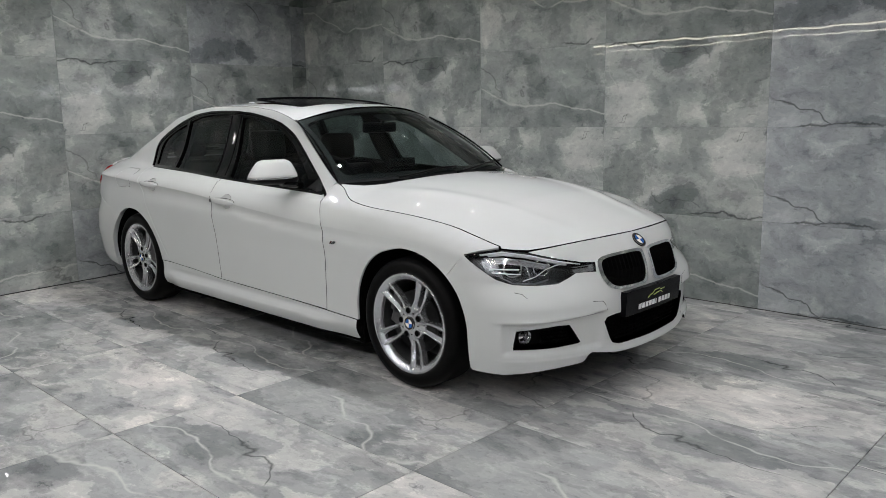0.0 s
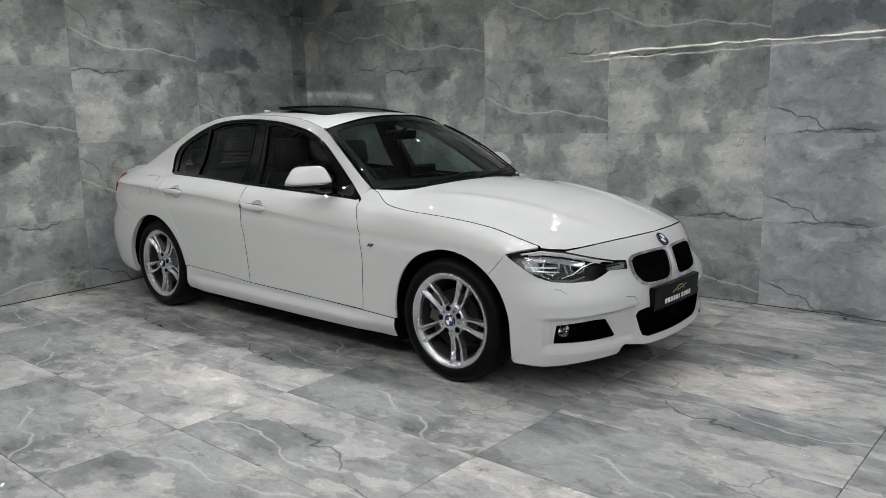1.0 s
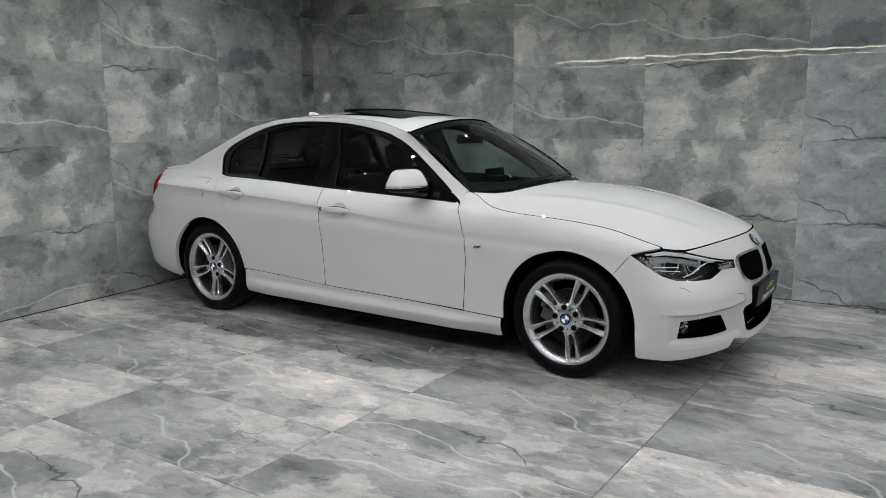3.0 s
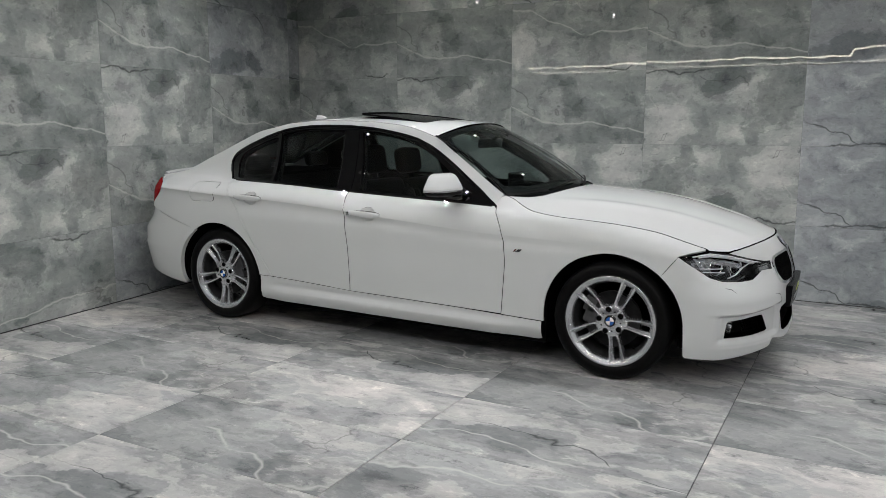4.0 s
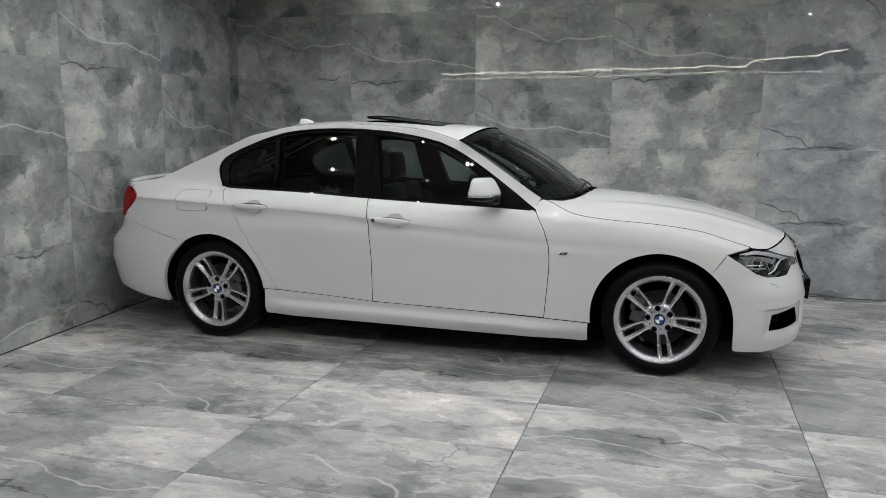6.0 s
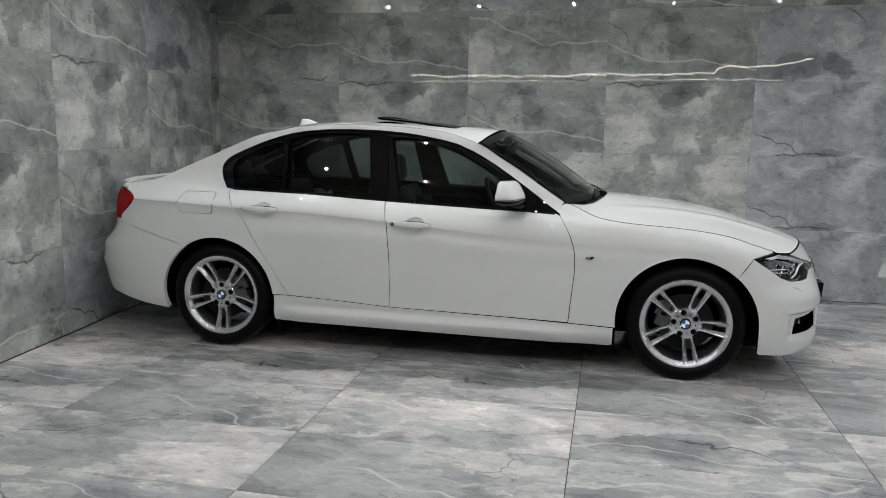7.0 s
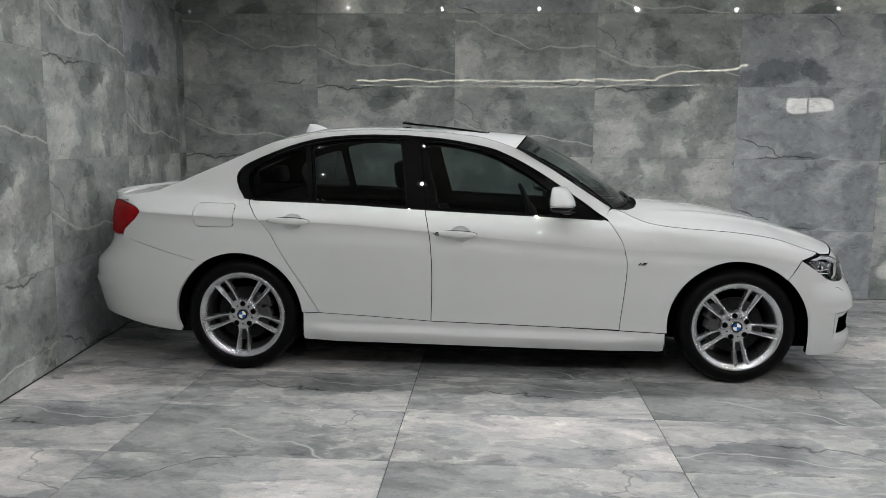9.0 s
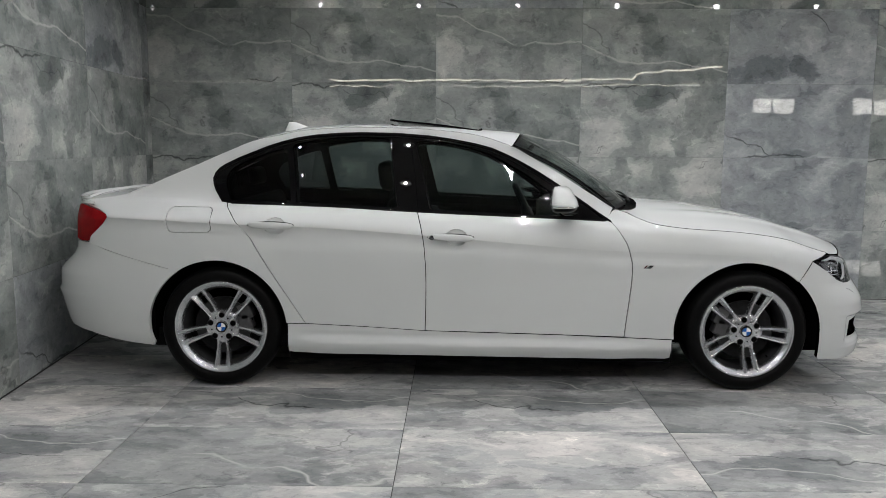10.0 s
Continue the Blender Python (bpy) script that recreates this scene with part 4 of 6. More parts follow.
for mir in (False, True):
    # front wing
    wing = ([(x + GAP, z) for x, z in FRONT_SEAM] + [(-.388, .279)] + arch(ARCH_F, 187, 47.0, 36)
            + [(.338, .7022), (.40, .7205), (.455, .732)] + edge(.45, -.675, 44, .0018)
            + [(-.69, .962), (-.712, .950), (-.722, .930)])
    wing = panel("front_wing", side, [wing], MAT_PAINT, car, .022, .012, 0, mir)
    # small badge on the wing
    b = panel("wing_badge", side, [[(-.556, .666), (-.526, .666), (-.510, .681), (-.530, .681), (-.538, .675)]], MAT_DARK_CHROME, wing, .02, .004, .004, mir, "small chrome sport badge")
    panel("badge_stripe", side, [[(-.564, .666), (-.556, .666), (-.542, .681), (-.550, .681)]], MAT_BADGE_RED, b, .02, .003, .0035, mir)
    # front door
    cut = dish(-1.549, .822, .060, .043)
    d = [(x - GAP, z) for x, z in FRONT_SEAM] + [(x, z) for x, z in ((-1.0, .3005), (-1.35, .309))] + [(x + GAP, z) for x, z in MID_SEAM[::-1]] + belt(-1.70, -.80, 14, .002)
    d[9] = (d[9][0], .291)
    front_door = panel("front_door", side, [d, cut], MAT_PAINT, car, .024, .03, 0, mir)
    panel("handle_recess", bowl_surf(-1.549, .822, .0602, .0432, .024), [cut], MAT_PAINT, front_door, .012, 0, 0, mir)
    handle(*HANDLES[1], front_door, mir, not mir)
    # rear door
    cut = dish(-2.502, .876, .060, .043)
    d = [(x - GAP, z) for x, z in MID_SEAM] + [(-2.05, .337)] + [(x + GAP, z) for x, z in REAR_SEAM[::-1]] + belt(-2.77, -1.80, 14, .002)
    rear_door = panel("rear_door", side, [d, cut], MAT_PAINT, car, .024, .03, 0, mir)
    panel("handle_recess", bowl_surf(-2.502, .876, .0602, .0432, .024), [cut], MAT_PAINT, rear_door, .012, 0, 0, mir)
    handle(*HANDLES[0], rear_door, mir, False)
    # rear wing with roof rail and pillars, one pressing
    q = ([(x - GAP, z) for x, z in REAR_SEAM] + [(-2.40, .353)] + arch(ARCH_R, 4.5, 125.8, 36)
         + [(-3.066, .645), (-3.15, .668), (-3.246, .694), (-3.35, .722), (-3.442, .748), (-3.522, .774), (-3.512, .808), (-3.436, .878), (-3.408, .914), (-3.430, .930), (-3.486, .947), (-3.60, .966), (-3.61, .975)]
         + edge(-3.61, -.70, 90, .001) + [(-.712, .955), (-.722, .935)] + DLO_TOP + [(-2.81, .986)])
    rear_wing = panel("rear_wing", side, [q, FLAP], MAT_PAINT, car, .024, .012, 0, mir)
    mid = FLAP.mean(axis=0)
    panel("fuel_flap", side, [mid + (FLAP - mid) * (.972, .955)], MAT_PAINT, rear_wing, .024, .02, 0, mir)
    # side window surround, panes and rubbers
    frame_loop = DLO_TOP + belt(-2.74, -.76, 26, -.001)
    surround = panel("window_surround", side, [frame_loop, GLASS_FRONT, GLASS_REAR, GLASS_QUARTER], MAT_GLOSS_BLACK, car, .024, .02, -.004, mir, "gloss black window surround and pillar trim")
    for nm, lp, mt in (("front_window", GLASS_FRONT, MAT_SIDE_GLASS), ("rear_window", GLASS_REAR, MAT_SIDE_GLASS), ("quarter_window", GLASS_QUARTER, MAT_REAR_GLASS)):
        g = panel(nm, side, [lp], mt, surround, .03, 0, -.012, mir)
    # belt moulding and pillar joints
    panel("belt_moulding", side, [belt(-2.775, -.75, 30, .006) + belt(-.75, -2.775, 30, -.010)], MAT_GLOSS_BLACK, surround, .03, .012, .003, mir)
    turn_in = [(0.0, -.012) if k < 22 else (.004, -.011) if k < 24 else (.009, -.007) if k < 26 else (.012, -.001) for k in range(len(DLO_TOP))]
    panel("window_moulding", side, [DLO_TOP + [(x + dx, z + dz) for (x, z), (dx, dz) in zip(DLO_TOP, turn_in)][::-1]], MAT_GLOSS_BLACK, surround, .03, .008, .003, mir)
    sg = 1 if mir else -1
    def bead(name, pts, rad):
        bm = bmesh.new()
        tube(bm, [(x, sg * (float(side_h(x, z)) - .003), z) for x, z in pts], rad, 8)
        part(name, bm, MAT_GLOSS_BLACK, surround)
    bead("pillar_bead", [(-1.690 - .089 * t, .966 + .358 * t) for t in np.linspace(0, 1, 9)], .0045)
    bead("pillar_bead", [(-1.866 - .050 * t, .974 + .362 * t) for t in np.linspace(0, 1, 9)], .0045)
    bead("frame_bead", [(x, z - .020) for x, z in DLO_TOP[3:-4]], .0050)
    panel("pillar_joint", side, [[(-1.7565, .965), (-1.7535, .965), (-1.8035, 1.345), (-1.8065, 1.345)]], MAT_RUBBER, surround, .03, .004, -.002, mir)
    panel("window_divider", side, [[(-2.418, .987), (-2.446, .987), (-2.492, 1.302), (-2.463, 1.308)]], MAT_GLOSS_BLACK, surround, .03, .01, .0, mir)
    # side skirt
    skirt = [(-2.447, .3495), (-2.353, .3485), (-2.05, .3335), (-1.712, .3125), (-1.0, .296), (-.647, .2835), (-.394, .2745), (-.396, .172), (-.42, .166), (-1.4, .178), (-2.42, .190), (-2.447, .196)]
    panel("side_skirt", skirt_surf, [skirt], MAT_PAINT, car, .012, .05, 0, mir)
    # wheel housings
    for c in (ARCH_F, ARCH_R):
        bm = bmesh.new()
        s = 1 if mir else -1
        rows = []
        for y in (.86, .50):
            rows.append([bm.verts.new((x, s * y, z)) for x, z in arch(c, -13, 193, 30, .012)])
        for i in range(30):
            bm.faces.new((rows[0][i], rows[0][i + 1], rows[1][i + 1], rows[1][i]))
        bm.faces.new(rows[1])
        part("wheel_housing", bm, MAT_RUBBER, car, "black felt wheel housing")

# bonnet
b_side = [(x, float(EDGE_H(x)) - .0006) for x in np.linspace(-.662, .455, 40)]
b_front = [(.470, .722), (.51, .69), (.556, .640), (.594, .56), (.628, .465), (.656, .37), (.682, .261), (.700, .13), (.708, 0)]
b_back = [(-.668, .700), (-.640, .672), (-.585, .60), (-.53, .50), (-.49, .34), (-.468, .17), (-.46, 0)]
half = b_back[::-1] + b_side + b_front
loop = half + [(x, -h) for x, h in half[::-1][1:-1]]
bonnet_ob = panel("bonnet", bonnet, [loop], MAT_PAINT, car, .022, .010)

# roof with the sunroof opening, rear screen, boot lid
w = np.linspace(-1, 1, 25)
front = [(-1.24 + .085 * (1 - t * t) - .004, t * .572) for t in w]
r_side = [(x, float(EDGE_H(x)) - .001) for x in np.linspace(-1.26, -2.66, 40)]
back = [(-2.68 - .03 * (1 - t * t), t * .556) for t in w[::-1]]
SUN = rounded([(-1.40, -.41), (-1.40, .41), (-1.94, .41), (-1.94, -.41)], .07)
panel("roof", top, [[(x, -h) for x, h in r_side[::-1]] + front + r_side + back, SUN], MAT_PAINT, car, .03, .02)
g_side = [(x, float(EDGE_H(x)) - .004) for x in np.linspace(-2.695, -3.36, 20)]
g_back = [(-3.36 - .03 * (1 - t * t), t * .61) for t in w[::-1]]
g_front = [(-2.695 - .03 * (1 - t * t), t * .553) for t in w]
panel("rear_screen", top, [[(x, -h) for x, h in g_side[::-1]] + g_front + g_side + g_back], MAT_REAR_SCREEN, car, .04, .004, -.003)
g_loop = np.array([(x, -h) for x, h in g_side[::-1]] + g_front + g_side + g_back)
g_mid = np.array((-3.03, 0.0))
panel("rear_screen_border", top, [g_loop, g_mid + (g_loop - g_mid) * (.86, .90)], MAT_PLASTIC, car, .04, .004, -.0075, label="black ceramic border of the rear screen")
t_side = [(x, float(EDGE_H(x)) - .003) for x in np.linspace(-3.38, -3.56, 8)]
t_half = [(-3.395, 0), (-3.385, .3)] + t_side + [(-3.645, .60), (-3.70, .52), (-3.735, .38), (-3.755, .2), (-3.76, 0)]
panel("boot_lid", top, [t_half + [(x, -h) for x, h in t_half[::-1][1:-1]]], MAT_PAINT, car, .03, .012)


def spoiler(u, v):
    p = top(u, v)
    p[..., 2] += .008 * np.clip((-3.62 - u) / .14, 0, 1) ** 2 + .001
    return p


sp = [(-3.62, .58), (-3.67, .56), (-3.715, .49), (-3.745, .37), (-3.765, .2), (-3.77, 0)]
sp = [(-3.63, 0), (-3.625, .3)] + sp
bm = bmesh.new()
P, N, fs = skin(spoiler, [sp + [(x, -h) for x, h in sp[::-1][1:-1]]], .03, .012, 0, False)
vs = [bm.verts.new(p) for p in P]
for f in fs:
    bm.faces.new([vs[i] for i in f][::-1])
part("boot_spoiler", bm, MAT_PAINT, car)

# sunroof: black panel tilted up at the back, and its frame


def tilted(u, v):
    p = top(u, v)
    return p + np.stack([0 * u, 0 * u, -.008 + .030 * np.clip((-1.41 - u) / .52, 0, 1)], -1)


P, N, fs = skin(tilted, [SUN * (1, .985)], .04, .011, 0, False)
bm = bmesh.new()
vs = [bm.verts.new(p) for p in P]
for f in fs:
    bm.faces.new([vs[i] for i in f][::-1])
bmesh.ops.recalc_face_normals(bm, faces=bm.faces[:])
part("sunroof_panel", bm, MAT_SUNROOF, car, "black glass sunroof tilted open")
outer = [(x, h) for x, h in SUN]
panel("sunroof_seal", top, [outer, (SUN - SUN.mean(axis=0)) * (.965, .965) + SUN.mean(axis=0)], MAT_RUBBER, car, .04, .03, -.004)

# shark-fin aerial
bm = bmesh.new()
rings = []
for t in np.linspace(0, 1, 9):
    z = 1.372 + .066 * t
    x0 = -2.635 + .030 * t - .0 * t
    x1 = -2.455 - .105 * t ** 1.6
    wd = .028 * (1 - t) ** .7 + .004
    ring = []
    for k in range(16):
        a = 2 * math.pi * k / 16
        x = (x0 + x1) / 2 + (x1 - x0) / 2 * math.cos(a)
        ring.append((x, wd * math.sin(a), max(z, 0) + .012 * (1 - t) * (x - x0) / (x1 - x0)))
    rings.append(ring)
loft(bm, rings)
bmesh.ops.recalc_face_normals(bm, faces=bm.faces[:])
part("aerial_fin", bm, MAT_PAINT, car, "white shark-fin roof aerial")

# windscreen with its black border, cowl and wipers
panel("windscreen", screen, [[(-.985, .015), (.985, .015), (.985, .985), (-.985, .985)]], MAT_SCREEN_GLASS, car, .06, .0, 0)
ring_o = [(-1.0, -.01), (1.0, -.01), (1.0, 1.0), (-1.0, 1.0)]
ring_i = rounded([(-.94, .07), (.94, .07), (.94, .925), (-.94, .925)], .09)
panel("screen_border", screen, [ring_o, ring_i], MAT_PLASTIC, car, .05, .006, -.004, label="black ceramic border of the windscreen")
panel("sun_visor_band", screen, [soften([(-.16, .91), (.16, .91), (.12, .80), (-.12, .80)], 1)], MAT_PLASTIC, car, .05, .004, -.02)
for s in (1, -1):
    bm = bmesh.new()
    pts = [tuple(screen(np.array([s * 1.004]), np.array([t]))[0] + np.array([.004, 0, .006])) for t in np.linspace(-.01, 1.0, 16)]
    tube(bm, pts, .0065)
    part("screen_moulding", bm, MAT_GLOSS_BLACK, car)


def cowl_surf(u, v):
    """Scuttle between bonnet and screen: u across, v from screen foot to bonnet."""
    a = screen(u / .72, np.zeros_like(u))
    b = bonnet(np.interp(np.abs(u), (0, .17, .34, .5, .62, .705), (-.44, -.45, -.47, -.51, -.555, -.60)), u)
    return a + (b - a) * v[..., None] - np.stack([0 * u, 0 * u, .030 + .014 * np.sin(math.pi * v)], -1)


P, N, fs = skin(cowl_surf, [[(-.66, 0), (.66, 0), (.66, 1), (-.66, 1)]], .05, 0, 0, False)
bm = bmesh.new()
vs = [bm.verts.new(p) for p in P]
for f in fs:
    bm.faces.new([vs[i] for i in f])
part("cowl", bm, MAT_PLASTIC, car, "black plastic scuttle panel")
for u0, u1, v1 in ((.55, -.10, .045), (-.05, -.86, .05)):
    bm = bmesh.new()
    pts = []
    for t in np.linspace(0, 1, 10):
        u = u0 + (u1 - u0) * t
        v = -.02 + (v1 + .02) * min(1, t * 1.4)
        pts.append(tuple(screen(np.array([u]), np.array([v]))[0] + np.array([.012, 0, .014])))
    tube(bm, pts, .006)
    part("wiper", bm, MAT_PLASTIC, car, "black windscreen wiper")

# ---------------------------------------------------------------- the car: front end
HEAD = [(.832, .701), (.80, .716), (.735, .7275), (.645, .708), (.528, .672), (.426, .649), (.358, .643), (.368, .600), (.44, .604), (.477, .604), (.517, .586), (.572, .567), (.66, .566), (.743, .574), (.789, .597), (.823, .647)]


def lamp_loop(sgn=1):
    return np.array([(sgn * nose_u(h, z) if h > .3 else 0, z) for h, z in HEAD])


# the outermost tip lies past the widest point
head_u = lamp_loop()
head_u[0] = (nose_ux(.3388, .702), .702)
KIDNEY = soften([(.022, .645), (.030, .664), (.10, .668), (.28, .664), (.338, .652), (.352, .630), (.352, .585), (.338, .538), (.300, .513), (.22, .507), (.10, .505), (.045, .510), (.026, .535)], 2)
INTAKE = [(.378, .372), (.36, .392), (.30, .398), (.0, .398), (-.30, .398), (-.36, .392), (-.378, .372), (-.345, .298), (-.32, .262), (-.27, .246), (.0, .238), (.27, .246), (.32, .262), (.345, .298)]
FOG = [(.782, .372), (.62, .386), (.566, .383), (.540, .345), (.508, .296), (.52, .290), (.64, .284), (.790, .284), (.789, .31)]


def on_nose(pts, sgn=1):
    return np.array([(nose_u(sgn * h, z), z) for h, z in pts])


def bumper_half():
    hoodline = [(nose_u(h, z), z) for h, z in ((0.0, .741), (.13, .7405), (.261, .738), (.37, .734), (.465, .728), (.56, .719), (.640, .7105))]
    lamp = [tuple(p) for p in head_u[3:]] + [(float(head_u[0][0]) + .002, .6995)]
    arch_front = [(nose_ux(x, z), z) for x, z in arch(ARCH_F, 46.9, 0, 16)] + [(nose_ux(.387, z), z) for z in (.28, .23, .185)]
    foot = [(nose_ux(.396, .174), .174)] + [(nose_u(h, z), z) for h, z in (
        (.80, .170), (.755, .176), (.65, .189), (.55, .197), (.497, .201), (.482, .212), (.472, .228), (.445, .240), (.38, .228), (.28, .212), (.13, .203))]
    return hoodline, lamp, arch_front, foot


hl, lamp_edge, af, foot = bumper_half()
right = hl + lamp_edge + af + foot
loop = right + [(0.0, .200)] + [(-u, z) for u, z in right[::-1][:-1]]


def sculpted(u, v):
    """The front end with its bumper sculpture: a ledge over the fog lamps, a forward lip and the raised surround of the grilles."""
    p = nose(u, v)
    a = np.abs(u) / ROUND
    h = np.abs(p[..., 1])
    def ease(t):
        t = np.clip(t, 0, 1)
        return t * t * (3 - 2 * t)
    brow = .412 + .018 * np.clip((.74 - h) / .34, 0, 1)
    reach = ease((h - .37) / .05) * ease((.822 - h) / .022)
    hollow = ease((brow - v) / .020) * ease((v - .250) / .03) * reach
    ledge = np.exp(-np.clip(v - brow, 0, 1) / .035) * ease((v - brow + .016) / .018) * ease((h - .33) / .08) * ease((.85 - h) / .05)
    lip = np.exp(-((v - .205) / .03) ** 2) * np.clip((.46 - h) / .06, 0, 1)
    foot_ = ease((.250 - v) / .02) * ease((h - .44) / .05) * ease((.84 - h) / .05)
    push = .009 * ledge - .018 * hollow + .016 * lip + .006 * foot_
    p[..., 0] += push * np.cos(a)
    p[..., 1] += -np.sign(u) * push * np.sin(a)
    return p




def panel_on(surf, name, loops, material, parent, step=.02, thick=.03, lift=0.0, label=""):
    """A panel on a front-end surface, whose outward side is turned round."""
    P, N, fs = skin(surf, loops, step, -thick, -lift, False)
    me = bpy.data.meshes.new(name)
    N2, fs2 = -N, [f[::-1] for f in fs]
    me.from_pydata(P.tolist(), [], fs2)
    me.polygons.foreach_set("use_smooth", [True] * len(fs2))
    me.update()
    me.normals_split_custom_set_from_vertices([Vector(n) for n in N2])
    me.materials.append(material)
    blacken(me, .02)
    ob = new(name, me)
    ob.parent = parent
    return tagged(ob, label) if label else ob


kid_r, kid_l = on_nose(KIDNEY), on_nose(KIDNEY, -1)
front_bumper = panel_on(sculpted, "front_bumper", [loop, kid_r, kid_l, on_nose(INTAKE), on_nose(FOG), on_nose(FOG, -1)], MAT_PAINT, car, .009, .03)

for sgn, kid in ((1, kid_r), (-1, kid_l)):
    c = kid.mean(axis=0)
    outer = c + (kid - c) * 1.03
    inner = c + (kid - c) * (.90, .88)
    grille = panel("kidney_grille", nose, [outer, inner], MAT_CHROME, car, .012, .05, .008, label="kidney grille with chrome frame and black bars")
    panel("grille_backing", nose, [outer], MAT_PLASTIC, grille, .03, 0, -.045)
    lo, hi = inner[:, 0].min(), inner[:, 0].max()
    for k in range(11):
        u = lo + (hi - lo) * (k + .5) / 11
        cuts = [a[1] + (b[1] - a[1]) * (u - a[0]) / (b[0] - a[0]) for a, b in zip(inner, np.roll(inner, -1, axis=0)) if (a[0] - u) * (b[0] - u) < 0]
        if len(cuts) < 2:
            continue
        z0, z1 = min(cuts) - .003, max(cuts) + .003
        if z1 - z0 < .03:
            continue
        bm = bmesh.new()
        rings = []
        for z in np.linspace(z0, z1, 5):
            p = nose(np.array([u]), np.array([z]))[0]
            bow = .006
            rings.append([(p[0] + bow, p[1] - .0035, z), (p[0] + bow + .003, p[1], z), (p[0] + bow, p[1] + .0035, z), (p[0] - .035, p[1] + .0035, z), (p[0] - .035, p[1] - .0035, z)])
        loft(bm, rings)
        bmesh.ops.recalc_face_normals(bm, faces=bm.faces[:])
        part("grille_bar", bm, MAT_RUBBER, grille, smooth=False)

# lower intake with mesh, fog lamp pockets
intake = panel("lower_intake", nose, [on_nose(INTAKE)], MAT_RUBBER, car, .03, 0, -.055, label="black lower air intake")
ilp = on_nose(INTAKE)
imid = ilp.mean(axis=0)
panel_on(sculpted, "intake_wall", [imid + (ilp - imid) * .996, imid + (ilp - imid) * (.985, .95)], MAT_RUBBER, intake, .02, .06, -.003)
for k in range(7):
    bm = bmesh.new()
    z = .264 + k * .0192
    pts = [tuple(nose(np.array([u]), np.array([z]))[0] - np.array([.03, 0, 0])) for u in np.linspace(-.27 - .01 * k, .27 + .01 * k, 14)]
    tube(bm, pts, .0035, 5)
    part("intake_bar", bm, MAT_RUBBER, intake)
for k in range(17):
    bm = bmesh.new()
    u = -.30 + k * .0375
    pts = [tuple(nose(np.array([u]), np.array([z]))[0] - np.array([.032, 0, 0])) for z in (.25, .32, .39)]
    tube(bm, pts, .003, 5)
    part("intake_bar", bm, MAT_RUBBER, intake)
for sgn in (1, -1):
    pocket = panel("fog_lamp_pocket", nose, [on_nose(FOG, sgn)], MAT_PLASTIC, car, .03, 0, -.095, label="black honeycomb fog lamp pocket")
    fl_ = on_nose(FOG, sgn)
    mid_ = fl_.mean(axis=0)
    panel_on(sculpted, "pocket_wall", [mid_ + (fl_ - mid_) * .995, mid_ + (fl_ - mid_) * (.965, .955)] if sgn > 0 else [(mid_ + (fl_ - mid_) * .995)[::-1], (mid_ + (fl_ - mid_) * (.965, .955))[::-1]], MAT_RUBBER, pocket, .02, .05, -.004)
    for r in range(5):
        for k in range(9):
            h = .535 + k * .017 + (r % 2) * .0085
            z = .295 + r * .018
            if h > .665 or h < .515 + (z - .296) * .7:
                continue
            p = nose(np.array([nose_u(sgn * h, z)]), np.array([z]))[0]
            bm = bmesh.new()
            a = math.atan2(-p[1], p[0] - .30)
            bmesh.ops.create_cone(bm, cap_ends=False, segments=6, radius1=.0095, radius2=.0088, depth=.02, matrix=Matrix.Translation((p[0] - .048, p[1] * .992, z)) @ Matrix.Rotation(-a, 4, "Z") @ pose(0, 0, 0, 0, 90, 0))
            part("honeycomb_cell", bm, MAT_RUBBER, pocket, smooth=False)
    p = nose(np.array([nose_u(sgn * .722, .334)]), np.array([.332]))[0]
    bm = bmesh.new()
    lathe(bm, [(.036, -.03), (.036, .0), (.033, .004), (.030, .002), (.025, -.018), (.0, -.022)], 28)
    bmesh.ops.transform(bm, matrix=Matrix.Translation((p[0] - .094, p[1] * .965, p[2])) @ Matrix.Rotation(-sgn * radians(14), 4, "Z") @ pose(0, 0, 0, 0, 0, 90), verts=bm.verts[:])
    bmesh.ops.recalc_face_normals(bm, faces=bm.faces[:])
    fl = part("fog_lamp", bm, MAT_CHROME, pocket, "round chrome fog lamp")
    bm = bmesh.new()
    bmesh.ops.create_uvsphere(bm, u_segments=20, v_segments=10, radius=.029)
    bmesh.ops.scale(bm, vec=(.45, 1, 1), verts=bm.verts[:])
    bmesh.ops.transform(bm, matrix=Matrix.Translation((p[0] - .104, p[1] * .962, p[2])) @ Matrix.Rotation(-sgn * radians(14), 4, "Z"), verts=bm.verts[:])
    part("fog_lamp_glass", bm, MAT_DARK_CHROME, fl)

